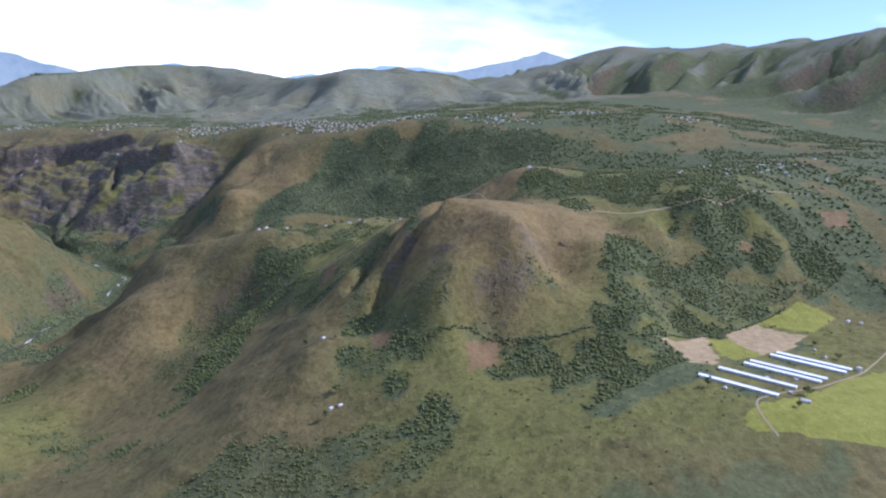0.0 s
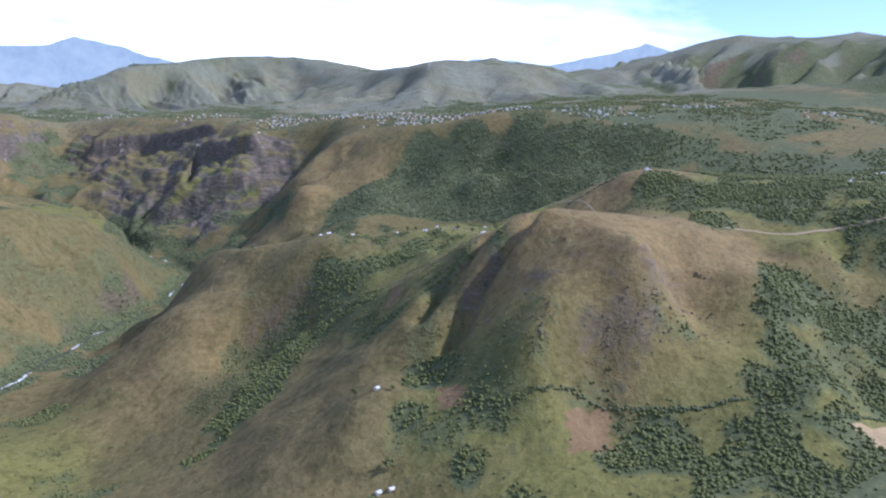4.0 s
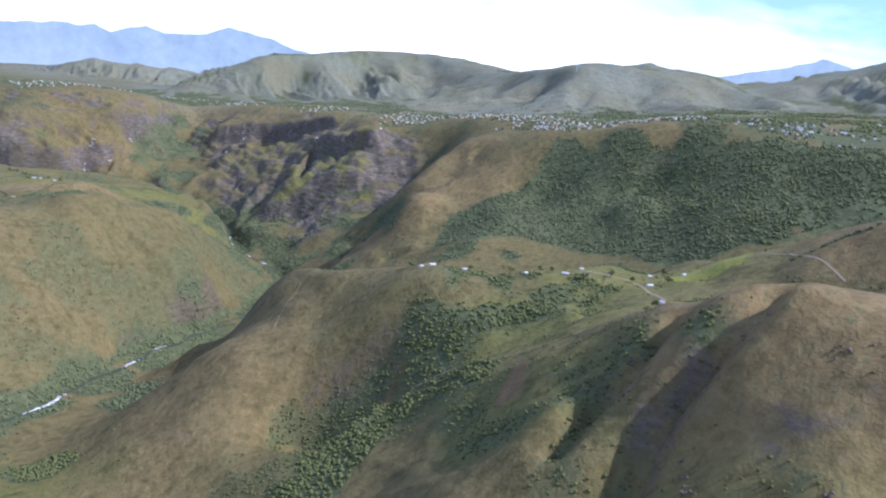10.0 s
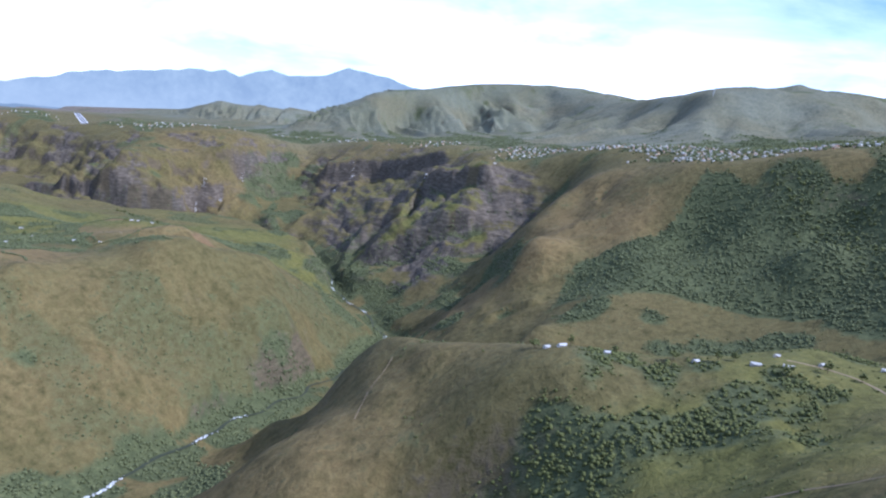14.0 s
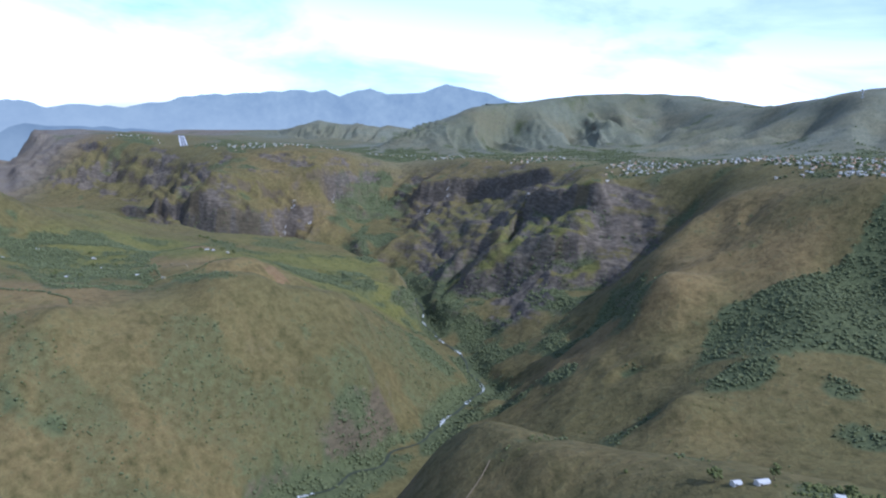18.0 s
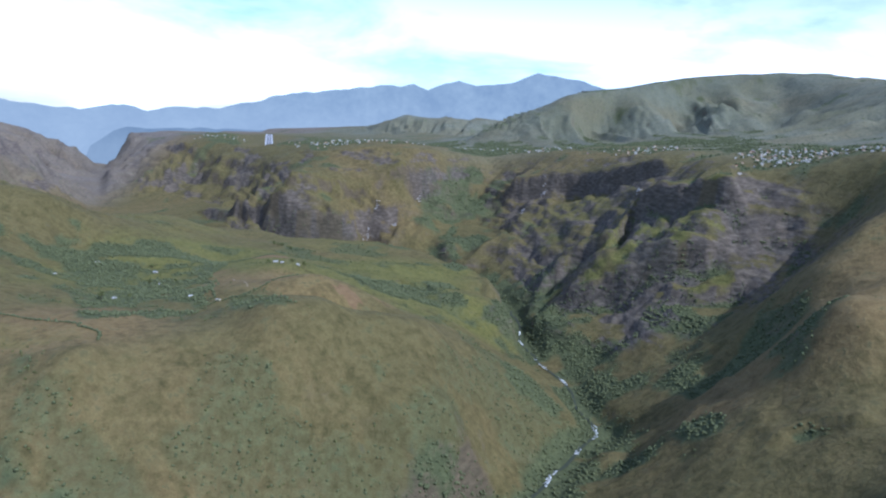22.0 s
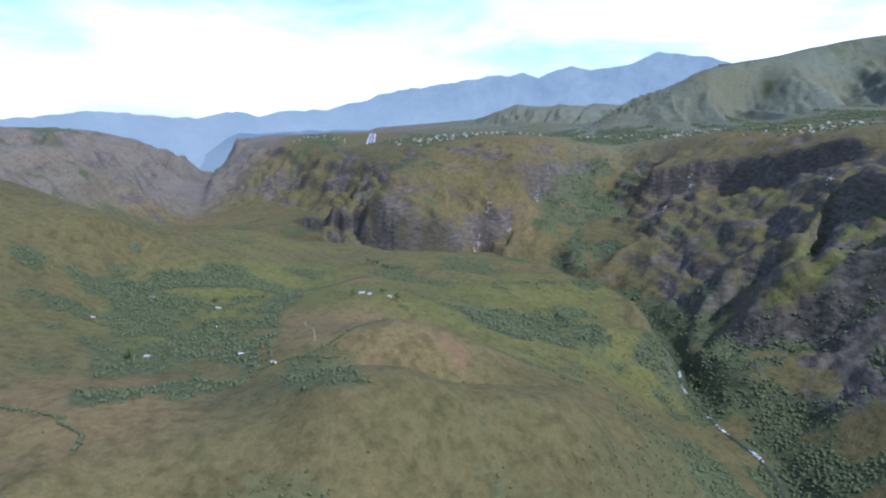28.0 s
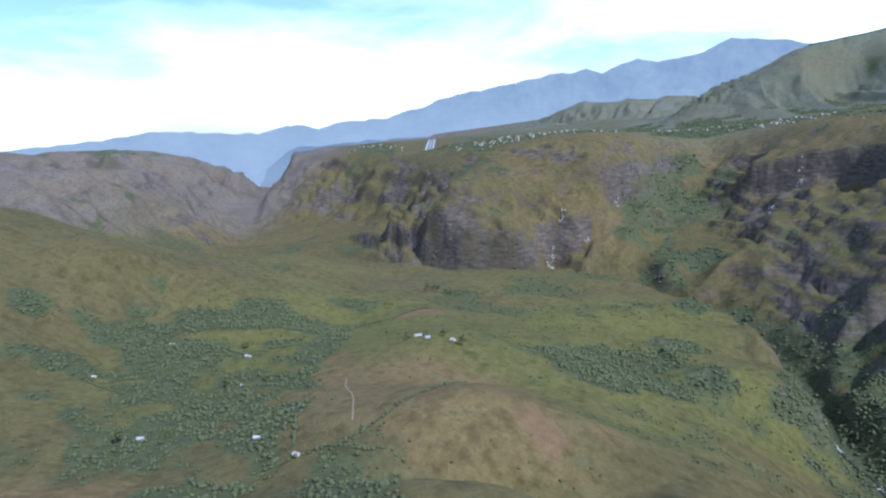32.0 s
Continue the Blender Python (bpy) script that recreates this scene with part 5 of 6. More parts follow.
def strew(name, label, category, places, sizes, shapes, faces, mat, seed, tall=1.0):
    rng = np.random.default_rng(seed)
    n = len(places)
    pick = rng.integers(0, len(shapes), n)
    turn = rng.uniform(0, 6.283, n)
    c, s = np.cos(turn), np.sin(turn)
    v = np.stack(shapes)[pick] * sizes[:, None, None]
    x = v[..., 0] * c[:, None] - v[..., 1] * s[:, None] + places[:, None, 0]
    y = v[..., 0] * s[:, None] + v[..., 1] * c[:, None] + places[:, None, 1]
    z = v[..., 2] * tall * rng.uniform(0.8, 1.25, n)[:, None] + places[:, None, 2] - 0.1 * sizes[:, None]
    m = v.shape[1]
    verts = np.stack([x, y, z], -1).reshape(-1, 3)
    f = (faces[None] + (np.arange(n) * m)[:, None, None]).reshape(-1, 3)
    return tagged(new(name, sheet(name, verts, f, mat)), label, category, kind="stuff")


def grid_value(layer, x, y):
    i = np.clip(np.searchsorted(GX, x) - 1, 0, len(GX) - 2)
    j = np.clip(np.searchsorted(GY, y) - 1, 0, len(GY) - 2)
    return layer[j, i]


def scatter(n, box, chance, seed):
    rng = np.random.default_rng(seed)
    x, y = rng.uniform(box[0], box[1], n), rng.uniform(box[2], box[3], n)
    keep = rng.uniform(size=n) < chance(x, y)
    x, y = x[keep], y[keep]
    return np.stack([x, y, ground(x, y)], 1), rng


SHAPES, SHAPE_FACES = crowns(1, 14, 2)


def grown(x, y, thick):
    """How likely a tree stands there: thick in the woods, with clearings."""
    w = grid_value(woods, x, y)
    gap = smooth(0.28, 0.5, value(x, y, 17, 61)) * 0.6 + 0.4
    return thick * smooth(0.15, 0.95, w) * gap


def sized(p, rng, lo, hi):
    """Crown sizes: small at the edge of a wood, larger within."""
    w = grid_value(woods, p[:, 0], p[:, 1])
    return (lo + (hi - lo) * rng.uniform(0, 1, len(p)) ** 1.8) * (0.5 + 0.5 * smooth(0.2, 0.9, w))


p, rng = scatter(230000, (-120, 700, 250, 800), lambda x, y: grown(x, y, 0.9), 101)
strew("near_woods", "dense green trees and thickets filling the gullies", "trees", p, sized(p, rng, 0.5, 1.5), SHAPES, SHAPE_FACES, LEAVES, 5, 1.1)
p, rng = scatter(200000, (-350, 900, 800, 1560), lambda x, y: grown(x, y, 0.85), 102)
strew("valley_woods", "dark green forest on the canyon slopes", "trees", p, sized(p, rng, 0.65, 1.8), SHAPES, SHAPE_FACES, LEAVES_DARK, 6, 1.05)
p, rng = scatter(150000, (-700, 1300, 1500, 2900), lambda x, y: grown(x, y, 0.55), 103)
strew("plateau_trees", "scattered dark trees on the plateau and cliffs", "trees", p, sized(p, rng, 0.9, 2.3), SHAPES, SHAPE_FACES, LEAVES_DARK, 7, 1.1)
p, rng = scatter(90000, (700, 1500, 100, 1500), lambda x, y: grown(x, y, 0.5), 104)
strew("hill_trees", "green trees and groves on the hill", "trees", p, sized(p, rng, 0.8, 2.2), SHAPES, SHAPE_FACES, LEAVES, 8, 1.15)
BUSH, BUSH_FACES = crowns(1, 6, 9)


def bushy(x, y):
    """Scrub: in loose drifts over the grass, thick where it is lush and along the edges of the woods."""
    drift = smooth(0.45, 0.66, value(x, y, 38, 77) * 0.5 + value(x, y, 13, 78) * 0.5)
    rich = grid_value(growth[..., 0], x, y)
    thick = smooth(0.36, 0.56, value(x, y, 38, 77) * 0.5 + value(x, y, 13, 78) * 0.5)
    return (0.035 * drift + 0.45 * thick * rich + 0.5 * smooth(0.06, 0.4, grid_value(woods, x, y))) * (grid_value(tilled, x, y) < 0.5)


p, rng = scatter(75000, (-450, 760, 180, 1700), bushy, 105)
strew("scrub", "small green bushes dotted over the grass slopes", "bushes", p, 0.22 + 0.75 * rng.uniform(0, 1, len(p)) ** 2, BUSH, BUSH_FACES, LEAVES, 10, 0.9)


# ---- broken rock ----
CRAG_ROCK = plain("crag_rock", (0.105, 0.080, 0.054), 0.95, 0.35, 0.5, 0.0, 0.6)
PALE_ROCK = plain("pale_rock", (0.42, 0.40, 0.37), 0.9, 0.2, 0.4, 0.0, 0.4)
BLOCKS = [b * (1, 1, 0.8) - (0, 0, 0.25) for b in BUSH]
LEDGES = [([(384, 482), (372, 482), (367, 485), (359, 486), (353, 486), (347, 486)], 3.0), ([(343, 466), (337, 461), (326, 440)], 2.5), ([(349, 414), (342, 410), (335, 407), (337, 397), (327, 398)], 3.0),
          ([(354, 522), (342, 522), (338, 519)], 2.5), ([(454, 398), (459, 387)], 2.0)]
SCARS = [(-39, 1967), (1, 1953), (-48, 1948), (-50, 1937), (35, 2042), (245, 1991), (285, 2029), (418, 1767)]
rng = np.random.default_rng(71)
spots = []
for line, wide_ in LEDGES:
    q = along([(x, y, 0) for x, y in line], 0.55)
    spots.append(q[:, :2] + rng.normal(size=(len(q), 2)) * wide_ * 0.6)
for outline, n in (([(372, 398), (398, 384), (446, 384), (437, 362), (399, 364), (366, 382)], 2600), ([(383, 456), (392, 444), (398, 428), (388, 432), (378, 446)], 700)):
    q = np.stack([rng.uniform(360, 450, n), rng.uniform(360, 460, n)], 1)
    ok = inside(outline, q[:, 0] + rng.normal(size=n) * 2, q[:, 1] + rng.normal(size=n) * 2) & (value(q[:, 0], q[:, 1] * 1.6, 7, 12) > 0.5)
    spots.append(q[ok])
spots = np.concatenate(spots)
spots = np.concatenate([spots, ground(spots[:, 0], spots[:, 1])[:, None]], 1)
strew("rock_outcrops", "broken brown rock outcrops on the grassy butte", "rocks", spots, 0.25 + 0.95 * rng.uniform(0, 1, len(spots)) ** 2.2, BLOCKS, BUSH_FACES, CRAG_ROCK, 72, 0.8)
spots = []
for x, y in SCARS:
    q = rng.normal(size=(16, 2)) * (2.2, 2.2) + (x, y)
    spots.append(np.concatenate([q, ground(q[:, 0], q[:, 1])[:, None]], 1))
spots = np.concatenate(spots)
strew("rock_scars", "pale bare rock scars on the canyon cliffs", "rocks", spots, rng.uniform(0.5, 1.5, len(spots)), BLOCKS, BUSH_FACES, PALE_ROCK, 73, 1.3)


# ---- building helpers ----
SMALL = 0.37  # the houses' size against the plan sizes below
def part(name, bm, mat, parent, label=""):
    """One mesh object under a thing or a part."""
    me = bpy.data.meshes.new(name)
    bm.normal_update()
    bm.to_mesh(me)
    bm.free()
    me.materials.append(mat)
    ob = new(name, me)
    ob.parent = parent
    return tagged(ob, label)


def base(name, label, category, group=""):
    return tagged(new(name), label, category, group)


def box(bm, x0, x1, y0, y1, z0, z1):
    v = [bm.verts.new(p) for p in ((x0, y0, z0), (x1, y0, z0), (x1, y1, z0), (x0, y1, z0), (x0, y0, z1), (x1, y0, z1), (x1, y1, z1), (x0, y1, z1))]
    for f in ((3, 2, 1, 0), (4, 5, 6, 7), (0, 1, 5, 4), (1, 2, 6, 5), (2, 3, 7, 6), (3, 0, 4, 7)):
        bm.faces.new([v[k] for k in f])


def boxes(*sizes):
    bm = bmesh.new()
    for s in sizes:
        box(bm, *s)
    return bm


def slab(points, thick):
    """A sloping panel from its corners, with a thickness downwards."""
    bm = bmesh.new()
    top = [bm.verts.new(p) for p in points]
    low = [bm.verts.new((p[0], p[1], p[2] - thick)) for p in points]
    bm.faces.new(top)
    bm.faces.new(low[::-1])
    for k in range(len(points)):
        n = (k + 1) % len(points)
        bm.faces.new((top[n], top[k], low[k], low[n]))
    return bm


def gable_walls(w, d, h, rise, sunk):
    """Four walls with two gables; w along x, d along y, the ridge along x."""
    bm = bmesh.new()
    for y, turn in ((-d / 2, 1), (d / 2, -1)):
        q = [(-w / 2, y, -sunk), (w / 2, y, -sunk), (w / 2, y, h), (-w / 2, y, h)]
        bm.faces.new([bm.verts.new(p) for p in q[::turn]])
    for x, turn in ((w / 2, 1), (-w / 2, -1)):
        q = [(x, -d / 2, -sunk), (x, d / 2, -sunk), (x, d / 2, h), (x, 0, h + rise), (x, -d / 2, h)]
        bm.faces.new([bm.verts.new(p) for p in q[::turn]])
    return bm


def roof_panels(w, d, h, rise, over, thick, mat, parent, label):
    slope = rise / (d / 2)
    for s in (-1, 1):
        e = d / 2 + over
        pts = [(-w / 2 - over, s * e, h - over * slope + thick), (w / 2 + over, s * e, h - over * slope + thick), (w / 2 + over, 0, h + rise + thick), (-w / 2 - over, 0, h + rise + thick)]
        part("roof_panel", slab(pts if s < 0 else pts[::-1], thick), mat, parent, label)
    part("ridge_cap", boxes((-w / 2 - over, w / 2 + over, -0.16, 0.16, h + rise + thick - 0.04, h + rise + thick + 0.07)), mat, parent)


def cottage(label, group, w, d, h, wall, roof, roof_label, fine=True):
    """A small gabled house on a sunk footing."""
    ob = base("house", label, "house", group)
    ob.scale = (SMALL, SMALL, SMALL)
    rise = d * 0.22
    part("wall", gable_walls(w, d, h, rise, 2.2), wall, ob)
    roof_panels(w, d, h, rise, 0.5, 0.09, roof, ob, roof_label)
    if fine:
        part("door", boxes((-0.5, 0.5, -d / 2 - 0.06, -d / 2 + 0.02, 0.0, 2.05)), TIMBER, ob, "dark wooden door")
        for x in (-w * 0.32, w * 0.32):
            win = part("window", boxes((x - 0.6, x + 0.6, -d / 2 - 0.05, -d / 2 + 0.02, 0.95, 2.0)), DARK_GLASS, ob)
            part("sill", boxes((x - 0.7, x + 0.7, -d / 2 - 0.16, -d / 2 - 0.051, 0.86, 0.94)), WHITEWASH, win)
        part("porch_roof", slab([(-w * 0.3, -d / 2 - 1.8, h - 0.75), (w * 0.3, -d / 2 - 1.8, h - 0.75), (w * 0.3, -d / 2 - 0.02, h - 0.35), (-w * 0.3, -d / 2 - 0.02, h - 0.35)], 0.07), roof, ob)
        for x in (-w * 0.27, w * 0.27):
            part("post", boxes((x - 0.07, x + 0.07, -d / 2 - 1.7, -d / 2 - 1.56, -1.5, h - 0.83)), TIMBER, ob)
    return ob


def stand(x, y, turn=0.0, lift=0.0):
    return pose(x, y, float(ground(x, y)) + lift, 0, 0, turn)


# ---- poultry farm on the bench ----
def poultry_shed(length, width):
    ob = base("poultry_shed", "long white poultry shed with a bright tin roof", "shed", "poultry sheds on the bench")
    h, rise = 1.5, 0.6
    for y in (-width / 2, width / 2):
        part("side_wall", boxes((-length / 2, length / 2, y - 0.06, y + 0.06, -1.5, 0.5)), WHITEWASH, ob, "low whitewashed side wall")
        part("mesh_screen", boxes((-length / 2 + 0.1, length / 2 - 0.1, y - 0.02, y + 0.02, 0.52, h)), GREY_ROOF, ob, "grey mesh curtain above the wall")
    for x in (-length / 2, length / 2):
        bm = bmesh.new()
        q = [(x, -width / 2, -2.0), (x, width / 2, -2.0), (x, width / 2, h), (x, 0, h + rise), (x, -width / 2, h)]
        bm.faces.new([bm.verts.new(p) for p in q])
        end = part("end_wall", bm, WHITEWASH, ob)
        part("door", boxes((x - 0.06, x + 0.06, -0.7, 0.7, -0.1, 1.4)), TIMBER, end)
    for k in range(9):
        x = -length / 2 + length * (k + 0.5) / 9
        for y in (-width / 2, width / 2):
            part("post", boxes((x - 0.07, x + 0.07, y - 0.1, y + 0.1, 0.5, h)), TIMBER, ob)
    roof_panels(length, width, h, rise, 0.4, 0.06, BRIGHT_TIN, ob, "bright corrugated tin roof panel")
    return ob


first = None
for x, y in ((417, 227), (442, 227), (468, 222.5), (477, 222.5), (504, 221), (513.5, 221)):
    dx, dy, n = 0.262, -0.965, 49.0
    ax, ay, bx, by = x, y, x + dx * n, y + dy * n
    za, zb = float(ground(ax, ay)), float(ground(bx, by))
    m = pose((ax + bx) / 2, (ay + by) / 2, max(0.5 * (za + zb), float(ground((ax + bx) / 2, (ay + by) / 2))) + 0.2, 0, 0, math.degrees(math.atan2(dy, dx)))
    if first is None:
        first = poultry_shed(n, 4.4)
        first.matrix_basis = m
    else:
        copy_thing(first, m)

farm = cottage("white farm building with a long tin roof beside the sheds", "farm buildings", 15, 8, 3.0, WHITEWASH, TIN, "pale tin roof panel")
farm.matrix_basis = stand(437, 166, -70, 0.2) @ Matrix.Scale(SMALL, 4)
annex = cottage("small white store with a tin roof by the sheds", "farm buildings", 6, 5, 2.6, WHITEWASH, TIN, "pale tin roof panel")
annex.matrix_basis = stand(412, 206, 20, 0.2) @ Matrix.Scale(SMALL, 4)
for x, y, a in ((449, 196, 60), (455, 200, 10), (470, 187, -70), (549, 209, 15), (539, 197, -10), (443, 178, -70)):
    copy_thing(annex, stand(x, y, a, 0.2))
tank = base("water_tank", "round white water tank at the end of the sheds", "tank", "")
bm = bmesh.new()
bmesh.ops.create_cone(bm, cap_ends=True, segments=24, radius1=1.8, radius2=1.8, depth=3.2, matrix=Matrix.Translation((0, 0, 0.8)))
part("tank_wall", bm, WHITEWASH, tank)
bm = bmesh.new()
bmesh.ops.create_cone(bm, cap_ends=True, segments=24, radius1=1.9, radius2=0.2, depth=0.7, matrix=Matrix.Translation((0, 0, 2.75)))
part("tank_lid", bm, TIN, tank)
tank.matrix_basis = stand(532, 171, 0, 0.2)

# ---- houses ----
KINDS = [cottage("white cottage with a pale tin roof on the ridge", "hill houses", 9, 6, 2.7, WHITEWASH, TIN, "pale tin roof panel"),
         cottage("cream cottage with a weathered grey roof", "hill houses", 8, 6, 2.6, CREAM, GREY_ROOF, "weathered grey roof panel"),
         cottage("long white farmhouse with a tin roof", "hill houses", 14, 6.5, 2.8, WHITEWASH, TIN, "pale tin roof panel"),
         cottage("brick cottage with a clay tile roof", "hill houses", 8, 6.5, 2.7, BRICK, TILE, "red clay tile roof panel")]
HILL_HOUSES = [(335, 759, 20, 0), (343, 757, 20, 2), (368, 752, -10, 0), (408, 729, 10, 0), (434, 716, -20, 2), (447, 708, -25, 2), (455, 728, 0, 1), (470, 712, 15, 0), (501, 704, -30, 0),
               (480, 676, 5, 2), (520, 690, 10, 0), (410, 586, 15, 2), (397, 560, 80, 0), (578, 560, -10, 2), (590, 572, 30, 0), (686, 430, 20, 0), (672, 424, 10, 2), (720, 395, 0, 1), (765, 325, 40, 0), (808, 329, 10, 3),
               (838, 338, -20, 0), (261, 462, 30, 0), (236, 402, 15, 0), (242, 399, 0, 1), (628, 217, 10, 2), (634, 209, 15, 1)]
BASIN_HOUSES = [(-128, 1223, 20, 0), (-137, 1322, 10, 0), (-172, 1376, -10, 2), (-60, 1228, 15, 0), (-231, 1291, 5, 1), (-28, 1212, -15, 1), (-40, 1392, 30, 2), (-31, 1387, 30, 0), (-14, 1391, -20, 0), (-236, 1370, 0, 0)]
placed = set()
for x, y, a, k in HILL_HOUSES + BASIN_HOUSES:
    m = stand(x, y, a, 0.25)
    if k in placed:
        copy_thing(KINDS[k], m)
    else:
        KINDS[k].matrix_basis = m @ Matrix.Scale(SMALL, 4)
        placed.add(k)

# ---- the town on the plateau ----
TOWN = [cottage("white town house with a tin roof", "town houses on the plateau", 10, 7, 3.2, WHITEWASH, TIN, "pale tin roof panel", False),
        cottage("white two-storey town house with a grey roof", "town houses on the plateau", 9, 8, 5.6, WHITEWASH, GREY_ROOF, "weathered grey roof panel", False),
        cottage("cream town house with a clay tile roof", "town houses on the plateau", 10, 8, 3.4, CREAM, TILE, "red clay tile roof panel", False),
        cottage("long white hall with a bright tin roof", "town houses on the plateau", 20, 10, 4.2, WHITEWASH, TIN, "bright tin roof panel", False),
        cottage("brick town house with a tin roof", "town houses on the plateau", 9, 7, 3.2, BRICK, TIN, "pale tin roof panel", False)]
QUARTERS = [(690, 1400, 70, 150, 115, 25), (640, 1640, 70, 120, 60, 30), (790, 1180, 70, 90, 40, 35), (890, 960, 70, 80, 16, 40), (-150, 2240, 130, 70, 34, 10), (-600, 2560, 70, 50, 8, 20), (110, 2420, 110, 70, 12, 0),
            (300, 2290, 90, 90, 12, 15), (500, 2060, 90, 120, 24, 25), (1170, 990, 90, 80, 9, 30), (1190, 750, 60, 40, 5, 10), (840, 420, 110, 90, 8, 15)]
rng = np.random.default_rng(44)
taken, far_spots, gardens = [], [], []
fresh = set()
for cx, cy, rx, ry, n, street in QUARTERS:
    made = tries = 0
    while made < 3.2 * n and tries < 4000:
        tries += 1
        u = rng.normal(size=2) * 0.55
        x, y = cx + u[0] * rx, cy + u[1] * ry
        if grid_value(gsteep, x, y) > 0.32 or any((x - a) ** 2 + (y - b) ** 2 < 60 for a, b in taken) or line_distance(RUNWAY, np.array([x]), np.array([y]))[0] < 45:
            continue
        taken.append((x, y))
        for _ in range(3):
            a, b = rng.normal(size=2) * 7 + (x, y)
            if math.hypot(a - x, b - y) > 4.5:
                gardens.append((a, b, float(ground(a, b))))
        k = int(rng.choice(5, p=[0.42, 0.14, 0.2, 0.12, 0.12]))
        turn = street + rng.choice([0, 90]) + rng.normal() * 6
        if made < n:
            m = stand(x, y, turn, 0.3)
            if k in fresh:
                copy_thing(TOWN[k], m)
            else:
                TOWN[k].matrix_basis = m @ Matrix.Scale(SMALL, 4)
                fresh.add(k)
        else:
            far_spots.append((x, y, turn, k))
        made += 1


gardens = np.array(gardens)
strew("town_trees", "dark green garden trees between the town houses", "trees", gardens, rng.uniform(0.9, 2.2, len(gardens)), SHAPES, SHAPE_FACES, LEAVES_DARK, 19, 1.2)


def crowd(name, label, spots, mat_wall, mat_roof):
    """The rest of the town, joined: walls in one mesh, roofs in another."""
    ob = tagged(new(name), label, "houses", kind="stuff")
    wall, roof = bmesh.new(), bmesh.new()
    for x, y, turn, k in spots:
        w, d, h = ((3.3, 2.4, 1.0), (2.8, 2.4, 1.6), (3.0, 2.6, 1.0), (5.0, 3.0, 1.2), (2.8, 2.1, 1.0))[k]
        c, s = math.cos(radians(turn)), math.sin(radians(turn))
        z = float(ground(x, y)) + 0.3

        def at(px, py, pz):
            return (x + c * px - s * py, y + s * px + c * py, z + pz)

        corners = [(-w / 2, -d / 2), (w / 2, -d / 2), (w / 2, d / 2), (-w / 2, d / 2)]
        low, top = [wall.verts.new(at(*p, -2.2)) for p in corners], [wall.verts.new(at(*p, h)) for p in corners]
        for i in range(4):
            wall.faces.new((low[i], low[(i + 1) % 4], top[(i + 1) % 4], top[i]))
        o, r = 0.3, h + d * 0.22
        e = [roof.verts.new(at(px * (1 + 2 * o / w), py * (1 + 2 * o / d), h - 0.1)) for px, py in corners]
        a, b = roof.verts.new(at(-w / 2 - o, 0, r)), roof.verts.new(at(w / 2 + o, 0, r))
        for f in ((e[0], e[1], b, a), (e[2], e[3], a, b), (e[1], e[2], b), (e[3], e[0], a)):
            roof.faces.new(f)
    part("wall", wall, mat_wall, ob)
    part("roof", roof, mat_roof, ob)


crowd("more_tin_houses", "many more small white houses with tin roofs", [s for s in far_spots if s[3] in (0, 3)], WHITEWASH, TIN)
crowd("more_tile_houses", "many more small houses with clay tile roofs", [s for s in far_spots if s[3] in (2, 4)], CREAM, TILE)
crowd("more_grey_houses", "many more small houses with grey roofs", [s for s in far_spots if s[3] == 1], WHITEWASH, GREY_ROOF)


# ---- runway ----
run = base("runway", "grey asphalt runway with white edge lines on the plateau", "runway")
run["kind"] = "structure"
rlen, rturn = math.hypot(257, 720), math.degrees(math.atan2(720, -257))
part("surface", boxes((0, rlen, -10, 10, -0.5, 0.25)), ASPHALT, run, "grey asphalt strip")
for y in (-9.2, 9.2):
    part("edge_line", boxes((2, rlen - 2, y - 0.9, y + 0.9, 0.26, 0.29)), PAINT, run, "white painted edge line")
for k in range(int(rlen / 50)):
    part("centre_line", boxes((30 + 50 * k, 58 + 50 * k, -0.5, 0.5, 0.26, 0.29)), PAINT, run)
for k in range(8):
    y = -7 + 2 * k
    part("threshold_bar", boxes((4, 24, y - 0.6, y + 0.6, 0.26, 0.29)), PAINT, run)
run.matrix_basis = pose(-415, 2414, 182.2, 0, 0, rturn)


# ---- tracks ----
def ribbon(name, label, category, line, width, mat, lift=0.3, kind="structure"):
    p = along([(x, y, 0) for x, y in line], 4.0)
    for _ in range(6):
        p[1:-1] = 0.25 * p[:-2] + 0.5 * p[1:-1] + 0.25 * p[2:]
    way = np.gradient(p[:, :2], axis=0)
    side = np.stack([-way[:, 1], way[:, 0]], 1) / np.linalg.norm(way, axis=1)[:, None]
    wide = 0.42 * width * (0.85 + 0.3 * value(p[:, 0], p[:, 1], 12, 3))[:, None] / 2
    rows = []
    for s in (-1, -0.4, 0.4, 1):
        q = p[:, :2] + side * wide * s
        rows.append(np.concatenate([q, (ground(q[:, 0], q[:, 1]) + lift * (1 if abs(s) < 1 else 0.4))[:, None]], 1))
    n = len(p)
    k = np.arange(n - 1)
    faces = np.concatenate([np.stack([k + r * n, k + 1 + r * n, k + 1 + (r + 1) * n, k + (r + 1) * n], 1) for r in range(3)])
    return tagged(new(name, sheet(name, np.concatenate(rows), faces, mat)), label, category, kind=kind)


